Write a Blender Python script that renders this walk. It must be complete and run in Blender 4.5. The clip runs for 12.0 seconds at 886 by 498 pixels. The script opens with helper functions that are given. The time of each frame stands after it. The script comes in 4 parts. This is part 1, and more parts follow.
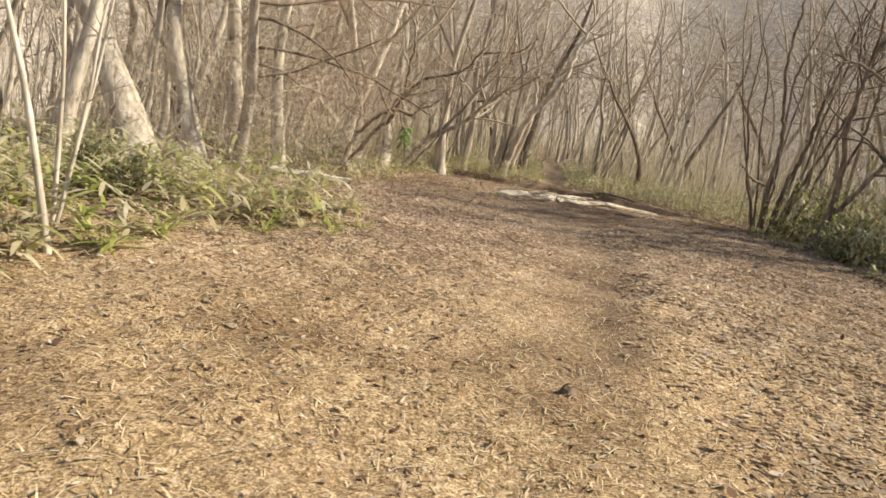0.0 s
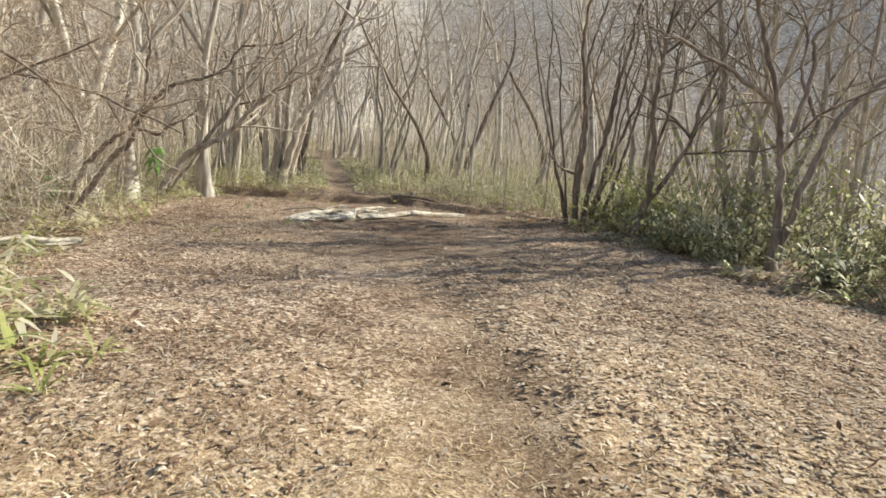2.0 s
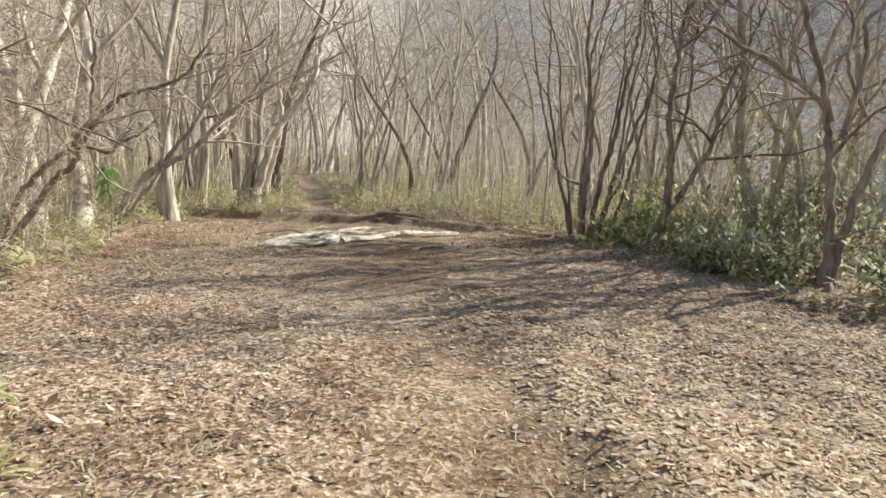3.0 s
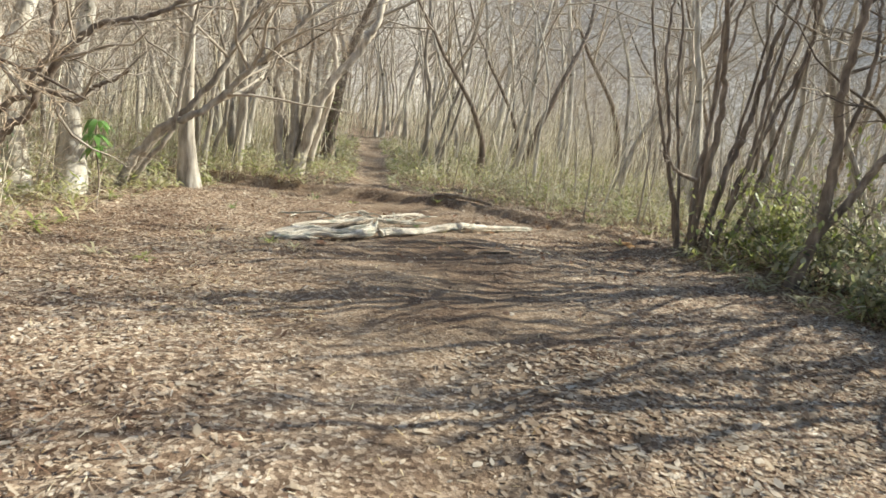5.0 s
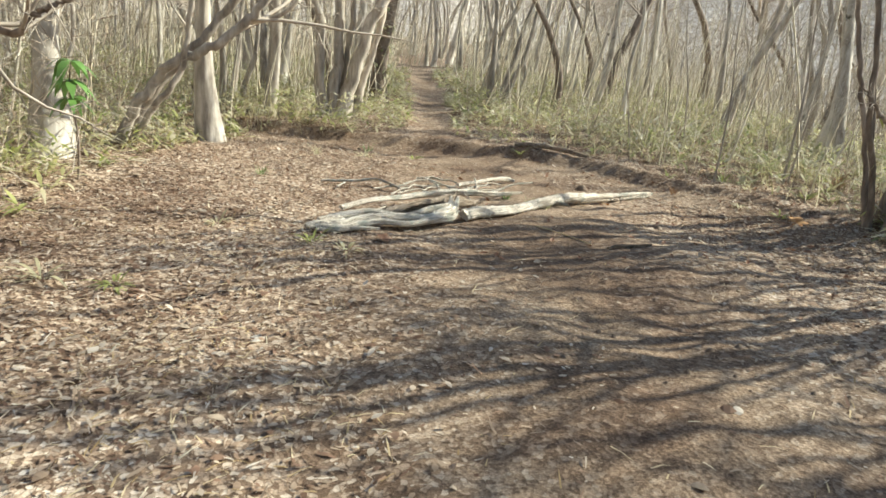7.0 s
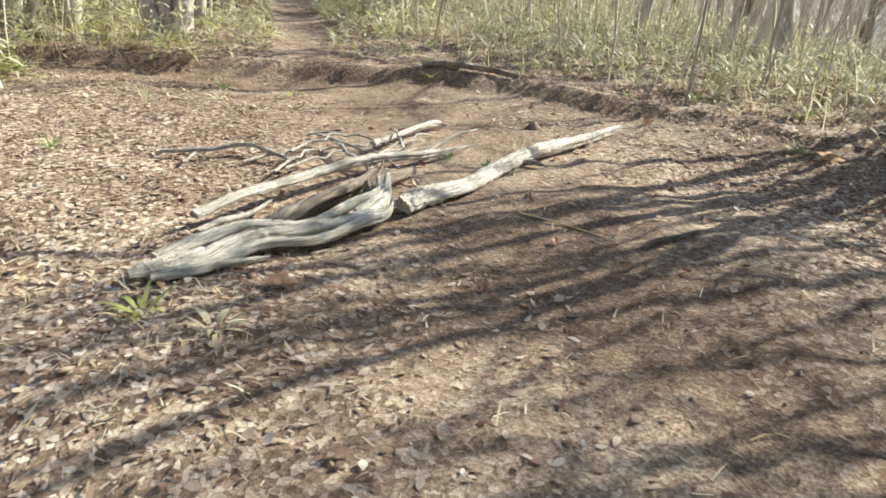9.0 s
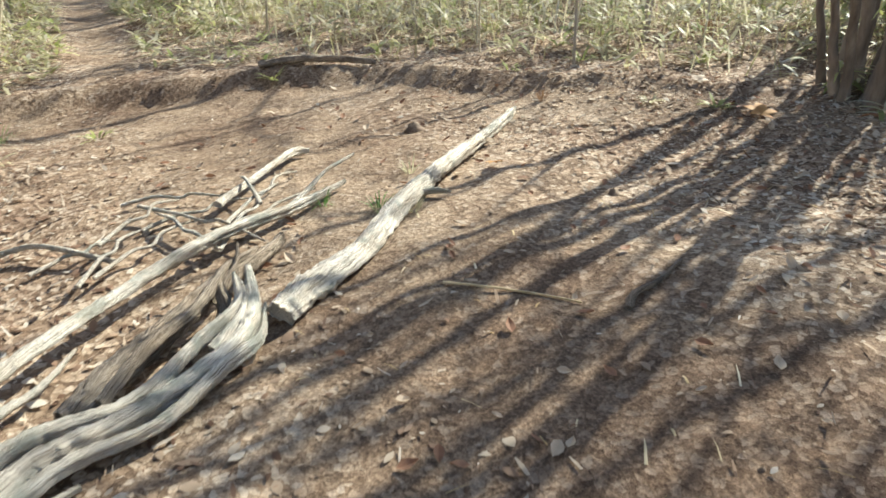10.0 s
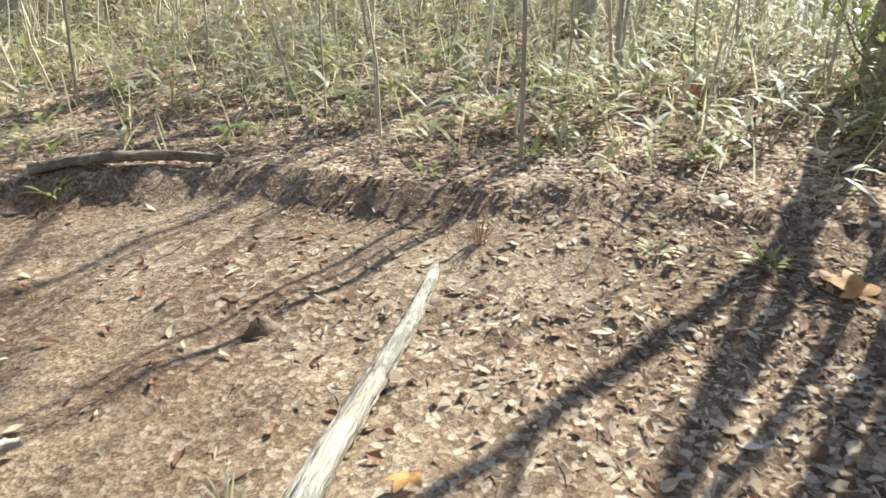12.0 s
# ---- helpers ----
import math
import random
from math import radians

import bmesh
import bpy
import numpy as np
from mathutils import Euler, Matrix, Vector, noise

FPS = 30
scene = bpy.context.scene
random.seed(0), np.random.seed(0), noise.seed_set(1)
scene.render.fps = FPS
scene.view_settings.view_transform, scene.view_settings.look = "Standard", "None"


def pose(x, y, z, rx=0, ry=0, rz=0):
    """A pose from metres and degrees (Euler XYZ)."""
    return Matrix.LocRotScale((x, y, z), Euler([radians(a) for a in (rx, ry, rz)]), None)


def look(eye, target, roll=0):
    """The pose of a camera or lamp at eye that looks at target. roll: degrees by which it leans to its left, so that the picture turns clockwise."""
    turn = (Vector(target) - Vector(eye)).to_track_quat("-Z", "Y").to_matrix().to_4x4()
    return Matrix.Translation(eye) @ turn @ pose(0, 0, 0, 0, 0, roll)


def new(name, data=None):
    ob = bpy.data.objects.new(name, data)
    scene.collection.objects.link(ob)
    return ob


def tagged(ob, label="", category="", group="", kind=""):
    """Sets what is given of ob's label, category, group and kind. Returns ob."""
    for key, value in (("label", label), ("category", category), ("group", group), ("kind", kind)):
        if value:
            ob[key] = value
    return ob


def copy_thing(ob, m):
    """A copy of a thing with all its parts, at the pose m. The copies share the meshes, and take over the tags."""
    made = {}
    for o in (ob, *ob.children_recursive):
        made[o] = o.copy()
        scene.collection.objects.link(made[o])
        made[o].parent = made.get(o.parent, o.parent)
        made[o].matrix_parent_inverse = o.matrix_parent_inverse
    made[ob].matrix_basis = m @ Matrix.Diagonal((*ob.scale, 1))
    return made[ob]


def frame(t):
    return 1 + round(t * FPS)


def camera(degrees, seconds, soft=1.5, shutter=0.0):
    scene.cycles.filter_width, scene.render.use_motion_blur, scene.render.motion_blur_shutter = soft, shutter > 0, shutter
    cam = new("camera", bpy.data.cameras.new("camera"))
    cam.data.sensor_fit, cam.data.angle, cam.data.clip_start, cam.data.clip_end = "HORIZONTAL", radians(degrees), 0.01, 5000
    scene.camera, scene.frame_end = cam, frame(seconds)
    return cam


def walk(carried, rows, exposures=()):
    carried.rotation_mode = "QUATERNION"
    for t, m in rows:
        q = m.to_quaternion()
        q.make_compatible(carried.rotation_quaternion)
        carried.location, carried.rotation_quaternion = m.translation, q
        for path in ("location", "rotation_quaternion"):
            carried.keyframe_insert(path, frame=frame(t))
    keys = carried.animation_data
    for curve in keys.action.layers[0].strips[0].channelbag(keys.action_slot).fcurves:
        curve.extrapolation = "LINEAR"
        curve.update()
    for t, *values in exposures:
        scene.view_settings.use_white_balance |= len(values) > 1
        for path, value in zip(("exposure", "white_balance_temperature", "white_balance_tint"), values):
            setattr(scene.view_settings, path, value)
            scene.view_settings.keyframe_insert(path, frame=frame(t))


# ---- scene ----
cam = camera(64.7, 12.0, soft=1.6, shutter=0.14)
METRES, EYE, TILT, LEAN, TURN = 15.8, 1.5, 0.0, 0.0, 0.0
ROWS = [
    (0.0, 0.0, 0.0, 0.0, 1.55, -10.2, -8.65),
    (0.5, -0.0073, 0.039, 0.0042, -5.43, -12.89, -8.16),
    (1.0, -0.0063, 0.0763, 0.014, -17.59, -8.21, -3.47),
    (1.5, -0.0106, 0.123, 0.0169, -15.11, -8.58, -3.37),
    (2.0, -0.0099, 0.1627, 0.0207, -17.49, -9.26, -3.56),
    (2.5, -0.0063, 0.2131, 0.0194, -18.26, -9.4, -2.2),
    (3.0, -0.0012, 0.2551, 0.018, -19.64, -8.2, -2.14),
    (5.0, 0.0584, 0.4159, 0.0215, -13.2, -11.26, -5.73),
    (5.5, 0.0665, 0.461, 0.0225, -10.77, -10.89, -6.01),
    (6.0, 0.0639, 0.5044, 0.0221, -9.94, -12.86, -5.98),
    (6.5, 0.063, 0.5453, 0.022, -8.35, -15.43, -5.83),
    (7.0, 0.0597, 0.5844, 0.0202, -9.81, -17.47, -4.61),
    (9.0, 0.0692, 0.7435, 0.0079, -21.46, -24.26, -3.41),
    (9.5, 0.0859, 0.7841, 0.007, -27.71, -27.64, -0.62),
    (10.0, 0.0975, 0.8206, 0.0085, -35.56, -27.21, 2.59),
    (10.5, 0.124, 0.8559, 0.0075, -44.37, -27.45, 6.22),
    (11.0, 0.1455, 0.8883, 0.008, -47.38, -27.75, 8.22),
    (11.5, 0.1742, 0.9143, 0.0105, -46.18, -26.9, 6.24),
    (12.0, 0.1987, 0.9385, 0.0114, -42.37, -27.57, 1.67),
]
walk(cam, [(t, pose(0, 0, EYE, TILT, LEAN, TURN) @ pose(METRES * x, METRES * y, METRES * z, 90 + pitch, roll, yaw)) for t, x, y, z, yaw, pitch, roll in ROWS],
     [(0.0, 0.7, 7500, 9), (0.8, 0.82, 7100, 7), (1.4, 0.88, 6600, 5), (3.0, 0.98, 6450, 3), (7.0, 1.14, 6300, 0), (9.0, 1.36, 6200, 1), (12.0, 1.44, 6050, 1)])

# ---- world, sun ----
SUN_AZ, SUN_EL = 10.0, 34.0          # degrees from +x towards +y; above the horizon
world = bpy.data.worlds.new("sky")
scene.world = world
world.use_nodes = True
wn, wl = world.node_tree.nodes, world.node_tree.links
sky = wn.new("ShaderNodeTexSky")
sky.sky_type = "NISHITA"
sky.sun_disc = False
sky.sun_elevation = radians(SUN_EL)
sky.sun_rotation = radians(90 - SUN_AZ)
wl.new(sky.outputs[0], wn["Background"].inputs[0])
wn["Background"].inputs[1].default_value = 0.1
sun = new("sun", bpy.data.lights.new("sun", "SUN"))
sun.data.energy, sun.data.angle, sun.data.color = 5.0, radians(0.5), (1.0, 0.93, 0.82)
sa, se = radians(SUN_AZ), radians(SUN_EL)
sun.matrix_world = look((30 * math.cos(sa), 30 * math.sin(sa), 30 * math.tan(se)), (0, 0, 0))

# ---- materials ----


def node(nt, kind, **inputs):
    n = nt.nodes.new("ShaderNode" + kind)
    for key, value in inputs.items():
        n.inputs[key.replace("_", " ")].default_value = value
    return n


def ramp(nt, source, stops):
    r = nt.nodes.new("ShaderNodeValToRGB")
    el = r.color_ramp.elements
    while len(el) < len(stops):
        el.new(0.5)
    for e, (p, c) in zip(el, stops):
        e.position, e.color = p, (*c, 1)
    nt.links.new(source, r.inputs[0])
    return r.outputs[0]


def mixed(nt, fac, a, b, kind="MIX"):
    m = nt.nodes.new("ShaderNodeMix")
    m.data_type, m.blend_type = "RGBA", kind
    for value, socket in ((fac, m.inputs[0]), (a, m.inputs[6]), (b, m.inputs[7])):
        if isinstance(value, (int, float)):
            socket.default_value = value
        elif isinstance(value, tuple):
            socket.default_value = (*value, 1)
        else:
            nt.links.new(value, socket)
    return m.outputs[2]


def noise_tex(nt, scale, stretch=(1, 1, 1), detail=5.0, rough=0.6):
    co = nt.nodes.new("ShaderNodeTexCoord")
    mp = nt.nodes.new("ShaderNodeMapping")
    mp.inputs["Scale"].default_value = stretch
    nt.links.new(co.outputs["Object"], mp.inputs[0])
    n = node(nt, "TexNoise", Scale=scale, Detail=detail, Roughness=rough)
    nt.links.new(mp.outputs[0], n.inputs["Vector"])
    return n.outputs["Fac"]


def material(name, stops, scale=8.0, stretch=(1, 1, 1), rough=0.85, bump=0.4, depth=0.01, vary="", spread=0.35, glow=0.0, patch=None, gloss=0.35):
    """Noise-driven colour with a second, larger variation, relief, and a light or dark cast per object or per island."""
    m = bpy.data.materials.new(name)
    m.use_nodes = True
    nt = m.node_tree
    bsdf = nt.nodes["Principled BSDF"]
    fine = noise_tex(nt, scale, stretch)
    colour = None
    if vary == "island":
        geo = nt.nodes.new("ShaderNodeNewGeometry")
        colour = ramp(nt, geo.outputs["Random Per Island"], stops)
        colour = mixed(nt, 0.35, colour, ramp(nt, fine, [(0.3, (0.3, 0.3, 0.3)), (0.7, (1, 1, 1))]), "MULTIPLY")
    else:
        colour = ramp(nt, fine, stops)
    wide = noise_tex(nt, scale * 0.13, (1, 1, 1), 3.0)
    colour = mixed(nt, 0.6, colour, ramp(nt, wide, [(0.35, (0.55, 0.55, 0.57)), (0.65, (1, 1, 1))]), "MULTIPLY")
    if patch:
        spot = noise_tex(nt, patch[0], (1, 1, 1), 4.0)
        colour = mixed(nt, ramp(nt, spot, [(patch[1], (0, 0, 0)), (patch[1] + 0.08, (1, 1, 1))]), colour, patch[2])
    if vary == "object":
        info = nt.nodes.new("ShaderNodeObjectInfo")
        colour = mixed(nt, spread, colour, ramp(nt, info.outputs["Random"], [(0, (0.45, 0.42, 0.4)), (0.5, (0.9, 0.88, 0.86)), (1, (1.25, 1.2, 1.15))]), "MULTIPLY")
    nt.links.new(colour, bsdf.inputs["Base Color"])
    bsdf.inputs["Roughness"].default_value = rough
    bsdf.inputs["Specular IOR Level"].default_value = gloss
    if bump:
        b = node(nt, "Bump", Strength=bump, Distance=depth)
        nt.links.new(fine, b.inputs["Height"])
        nt.links.new(b.outputs[0], bsdf.inputs["Normal"])
    if glow:
        tr = nt.nodes.new("ShaderNodeBsdfTranslucent")
        nt.links.new(colour, tr.inputs[0])
        mx = nt.nodes.new("ShaderNodeMixShader")
        mx.inputs[0].default_value = glow
        out = nt.nodes["Material Output"]
        nt.links.new(bsdf.outputs[0], mx.inputs[1])
        nt.links.new(tr.outputs[0], mx.inputs[2])
        nt.links.new(mx.outputs[0], out.inputs[0])
    return m


BARK_PALE = material("pale_bark", [(0.3, (0.3, 0.25, 0.19)), (0.5, (0.62, 0.57, 0.48)), (0.7, (0.82, 0.77, 0.68))], 9, (1, 1, 0.22), 0.9, 0.7, 0.02, "object", 0.4, patch=(3.5, 0.6, (0.10, 0.09, 0.06)))
BARK_GREY = material("grey_bark", [(0.3, (0.25, 0.21, 0.17)), (0.55, (0.53, 0.475, 0.395)), (0.75, (0.76, 0.7, 0.61))], 11, (1, 1, 0.2), 0.9, 0.7, 0.02, "object", 0.5)
BARK_DARK = material("dark_bark", [(0.3, (0.12, 0.09, 0.07)), (0.55, (0.28, 0.225, 0.175)), (0.75, (0.46, 0.39, 0.32))], 12, (1, 1, 0.25), 0.9, 0.6, 0.015, "object", 0.5)
TWIG_TAN = material("tan_twig_bark", [(0.3, (0.36, 0.3, 0.23)), (0.7, (0.64, 0.56, 0.46))], 6, (1, 1, 1), 0.85, 0, vary="object", spread=0.35)
TWIG_RED = material("reddish_twig_bark", [(0.3, (0.36, 0.26, 0.18)), (0.7, (0.62, 0.5, 0.37))], 6, (1, 1, 1), 0.85, 0)
LITTER = material("dry_fallen_leaves", [(0.0, (0.17, 0.1, 0.065)), (0.2, (0.32, 0.2, 0.135)), (0.4, (0.44, 0.31, 0.21)), (0.65, (0.54, 0.43, 0.31)), (0.9, (0.67, 0.56, 0.43)), (1.0, (0.82, 0.74, 0.62))], 9, rough=0.8, bump=0.2, vary="island", glow=0.3, gloss=0.12)
LITTER_PALE = material("bleached_leaf_litter", [(0.0, (0.36, 0.25, 0.16)), (0.5, (0.58, 0.45, 0.32)), (1.0, (0.82, 0.71, 0.56))], 9, rough=0.8, bump=0.2, vary="island", glow=0.3, gloss=0.12)
LEAF_ORANGE = material("orange_fallen_leaf", [(0.3, (0.45, 0.2, 0.06)), (0.7, (0.65, 0.38, 0.15))], 14, rough=0.7, bump=0.2, glow=0.25)
LEAF_RUST = material("russet_fallen_leaf", [(0.3, (0.22, 0.1, 0.055)), (0.7, (0.42, 0.24, 0.14))], 14, rough=0.7, bump=0.2, glow=0.2)
LEAF_PALE = material("bleached_fallen_leaf", [(0.3, (0.48, 0.36, 0.24)), (0.7, (0.68, 0.56, 0.42))], 14, rough=0.7, bump=0.2, glow=0.2)
STRAW = material("dry_grass", [(0.0, (0.36, 0.24, 0.11)), (0.4, (0.62, 0.47, 0.25)), (0.8, (0.8, 0.66, 0.42)), (1.0, (0.9, 0.8, 0.58))], 9, rough=0.75, bump=0, vary="island", glow=0.1, gloss=0.15)
SASA = material("bamboo_grass_leaf", [(0.0, (0.28, 0.31, 0.12)), (0.2, (0.52, 0.52, 0.23)), (0.42, (0.7, 0.65, 0.37)), (0.7, (0.8, 0.74, 0.5)), (1.0, (0.88, 0.83, 0.66))], 9, rough=0.5, bump=0, vary="island", glow=0.52)
SASA_FRESH = material("fresh_green_leaf", [(0.0, (0.24, 0.29, 0.075)), (0.5, (0.44, 0.48, 0.15)), (1.0, (0.66, 0.65, 0.27))], 9, rough=0.45, bump=0, vary="island", glow=0.4)
EVERGREEN = material("glossy_evergreen_leaf", [(0.0, (0.17, 0.19, 0.08)), (0.3, (0.37, 0.39, 0.18)), (0.6, (0.58, 0.56, 0.33)), (1.0, (0.84, 0.8, 0.58))], 9, rough=0.5, bump=0, vary="island", glow=0.45)
TALL_GRASS = material("tall_winter_grass", [(0.0, (0.34, 0.33, 0.15)), (0.3, (0.52, 0.47, 0.25)), (0.65, (0.68, 0.6, 0.38)), (1.0, (0.84, 0.77, 0.56))], 9, rough=0.6, bump=0, vary="island", glow=0.5)
STALK = material("dry_stalk", [(0.0, (0.38, 0.32, 0.22)), (0.5, (0.6, 0.53, 0.38)), (1.0, (0.8, 0.73, 0.58))], 9, rough=0.8, bump=0, vary="island")
FINE_TAN = material("fine_tan_twig", [(0.0, (0.42, 0.36, 0.28)), (0.5, (0.6, 0.53, 0.43)), (1.0, (0.78, 0.71, 0.6))], 6, rough=0.85, bump=0, vary="island")
FINE_RED = material("fine_reddish_twig", [(0.0, (0.38, 0.28, 0.2)), (0.5, (0.57, 0.47, 0.36)), (1.0, (0.76, 0.68, 0.56))], 6, rough=0.85, bump=0, vary="island")
AUCUBA = material("bright_broad_leaf", [(0.0, (0.08, 0.18, 0.04)), (0.5, (0.17, 0.34, 0.08)), (1.0, (0.36, 0.52, 0.17))], 9, rough=0.35, bump=0, vary="island", glow=0.3)
BROWN_GRASS = material("rust_dry_grass", [(0.0, (0.26, 0.13, 0.06)), (1.0, (0.5, 0.32, 0.18))], 9, rough=0.8, bump=0, vary="island", glow=0.2)
CLOD = material("clod_soil", [(0.3, (0.1, 0.07, 0.048)), (0.7, (0.26, 0.185, 0.125))], 18, bump=1.0, depth=0.02)


def deadwood(name, stops, moss):
    """Bleached wood with long grain that follows the limb."""
    m = bpy.data.materials.new(name)
    m.use_nodes = True
    nt = m.node_tree
    bsdf = nt.nodes["Principled BSDF"]
    at = nt.nodes.new("ShaderNodeAttribute")
    at.attribute_name = "grain"
    fine = node(nt, "TexNoise", Scale=12.0, Detail=8.0, Roughness=0.72)
    nt.links.new(at.outputs["Vector"], fine.inputs["Vector"])
    colour = ramp(nt, fine.outputs["Fac"], stops)
    spot = noise_tex(nt, 7.0, (1, 1, 1), 4.0)
    colour = mixed(nt, ramp(nt, spot, [(0.5, (0, 0, 0)), (0.62, (0.8, 0.8, 0.8))]), colour, moss)
    worn = noise_tex(nt, 3.0, (1, 1, 1), 6.0)
    colour = mixed(nt, 0.45, colour, ramp(nt, worn, [(0.35, (0.55, 0.46, 0.36)), (0.6, (1, 1, 1))]), "MULTIPLY")
    nt.links.new(colour, bsdf.inputs["Base Color"])
    bsdf.inputs["Roughness"].default_value = 0.85
    bsdf.inputs["Specular IOR Level"].default_value = 0.3
    b = node(nt, "Bump", Strength=1.0, Distance=0.02)
    nt.links.new(fine.outputs["Fac"], b.inputs["Height"])
    nt.links.new(b.outputs[0], bsdf.inputs["Normal"])
    return m


DEADWOOD = deadwood("weathered_deadwood", [(0.33, (0.11, 0.08, 0.06)), (0.41, (0.46, 0.39, 0.31)), (0.5, (0.74, 0.67, 0.56)), (0.64, (0.9, 0.85, 0.76))], (0.36, 0.37, 0.32))
DEADWOOD_BROWN = deadwood("brown_deadwood", [(0.36, (0.1, 0.07, 0.05)), (0.48, (0.34, 0.27, 0.2)), (0.6, (0.52, 0.44, 0.35)), (0.75, (0.7, 0.63, 0.53))], (0.16, 0.13, 0.1))


def ground_material():
    m = bpy.data.materials.new("forest_floor")
    m.use_nodes = True
    nt = m.node_tree
    bsdf = nt.nodes["Principled BSDF"]
    co = nt.nodes.new("ShaderNodeTexCoord")
    warp = node(nt, "TexNoise", Scale=14.0, Detail=3.0)
    nt.links.new(co.outputs["Object"], warp.inputs["Vector"])
    shift = mixed(nt, 0.06, co.outputs["Object"], warp.outputs["Color"], "ADD")
    flakes = node(nt, "TexVoronoi", Scale=34.0, Randomness=1.0)
    nt.links.new(shift, flakes.inputs["Vector"])
    sep = nt.nodes.new("ShaderNodeSeparateColor")
    nt.links.new(flakes.outputs["Color"], sep.inputs[0])
    litter = ramp(nt, sep.outputs[0], [(0.0, (0.1, 0.065, 0.045)), (0.3, (0.25, 0.175, 0.12)), (0.6, (0.42, 0.32, 0.235)), (0.85, (0.62, 0.51, 0.39)), (1.0, (0.76, 0.67, 0.55))])
    gap = node(nt, "TexVoronoi", Scale=34.0, Randomness=1.0)
    gap.feature = "DISTANCE_TO_EDGE"
    nt.links.new(shift, gap.inputs["Vector"])
    litter = mixed(nt, 0.8, litter, ramp(nt, gap.outputs["Distance"], [(0.0, (0.4, 0.35, 0.3)), (0.12, (1, 1, 1))]), "MULTIPLY")
    grain = noise_tex(nt, 60, (1, 1, 1), 6.0, 0.7)
    tuft = noise_tex(nt, 16, (1, 1, 1), 5.0, 0.65)
    straw = ramp(nt, grain, [(0.36, (0.15, 0.1, 0.05)), (0.5, (0.43, 0.315, 0.175)), (0.62, (0.84, 0.69, 0.46))])
    straw = mixed(nt, 0.85, straw, ramp(nt, tuft, [(0.36, (0.38, 0.34, 0.3)), (0.5, (0.9, 0.88, 0.86)), (0.62, (1.15, 1.15, 1.15))]), "MULTIPLY")
    straw = mixed(nt, 0.2, straw, litter)
    # bare brown soil, its tone lowered to stand in for missing tree shade
    soil = ramp(nt, grain, [(0.36, (0.072, 0.05, 0.034)), (0.5, (0.205, 0.147, 0.098)), (0.66, (0.46, 0.355, 0.248))])
    soil = mixed(nt, 0.13, soil, litter)
    patches = noise_tex(nt, 1.1, (1, 1, 1), 5.0)
    a = nt.nodes.new("ShaderNodeAttribute")
    a.attribute_name = "straw"
    b = nt.nodes.new("ShaderNodeAttribute")
    b.attribute_name = "soil"
    colour = mixed(nt, a.outputs["Fac"], litter, straw)
    blotch = nt.nodes.new("ShaderNodeMath")
    blotch.operation = "MULTIPLY"
    nt.links.new(b.outputs["Fac"], blotch.inputs[0])
    nt.links.new(ramp(nt, patches, [(0.3, (0.6, 0.6, 0.6)), (0.55, (1, 1, 1))]), blotch.inputs[1])
    colour = mixed(nt, blotch.outputs[0], colour, soil)
    colour = mixed(nt, 0.7, colour, ramp(nt, patches, [(0.3, (0.62, 0.58, 0.56)), (0.65, (1, 1, 1))]), "MULTIPLY")
    broad = noise_tex(nt, 0.55, (1, 1, 1), 4.0)
    colour = mixed(nt, 0.75, colour, ramp(nt, broad, [(0.36, (0.58, 0.5, 0.46)), (0.5, (0.92, 0.88, 0.84)), (0.62, (1.08, 1.08, 1.08))]), "MULTIPLY")
    nt.links.new(colour, bsdf.inputs["Base Color"])
    bsdf.inputs["Roughness"].default_value = 0.95
    bsdf.inputs["Specular IOR Level"].default_value = 0.15
    b1 = node(nt, "Bump", Strength=0.3, Distance=0.012)
    nt.links.new(flakes.outputs["Distance"], b1.inputs["Height"])
    b2 = node(nt, "Bump", Strength=0.6, Distance=0.015)
    nt.links.new(grain, b2.inputs["Height"])
    nt.links.new(b1.outputs[0], b2.inputs["Normal"])
    nt.links.new(b2.outputs[0], bsdf.inputs["Normal"])
    return m


FLOOR = ground_material()
# far wooded slope, with distance haze put into its pale colours
HILL = material("far_hazy_woodland", [(0.34, (0.25, 0.21, 0.175)), (0.5, (0.44, 0.385, 0.33)), (0.64, (0.66, 0.6, 0.52))], 0.9, (1, 1, 0.16), 1.0, 0.0)

# ---- mesh helpers ----


class Geo:
    """Vertices and quads gathered from many small pieces."""

    def __init__(self):
        self.v, self.q, self.n = [], [], 0

    def add(self, v, q):
        self.v.append(np.asarray(v, float).reshape(-1, 3))
        self.q.append(np.asarray(q, int).reshape(-1, 4) + self.n)
        self.n += len(self.v[-1])

    def mesh(self, name, mat, smooth=True):
        v, q = np.concatenate(self.v), np.concatenate(self.q)
        me = bpy.data.meshes.new(name)
        me.vertices.add(len(v))
        me.vertices.foreach_set("co", v.ravel())
        me.loops.add(q.size)
        me.loops.foreach_set("vertex_index", q.ravel().astype(np.int32))
        me.polygons.add(len(q))
        me.polygons.foreach_set("loop_start", np.arange(0, q.size, 4, dtype=np.int32))
        me.polygons.foreach_set("use_smooth", np.full(len(q), smooth))
        me.materials.append(mat)
        me.update(calc_edges=True)
        return me


def part(name, mesh, parent, label=""):
    ob = new(name, mesh)
    ob.parent = parent
    return tagged(ob, label)


def unit(a):
    a = np.asarray(a, float)
    return a / np.maximum(np.linalg.norm(a, axis=-1, keepdims=True), 1e-9)


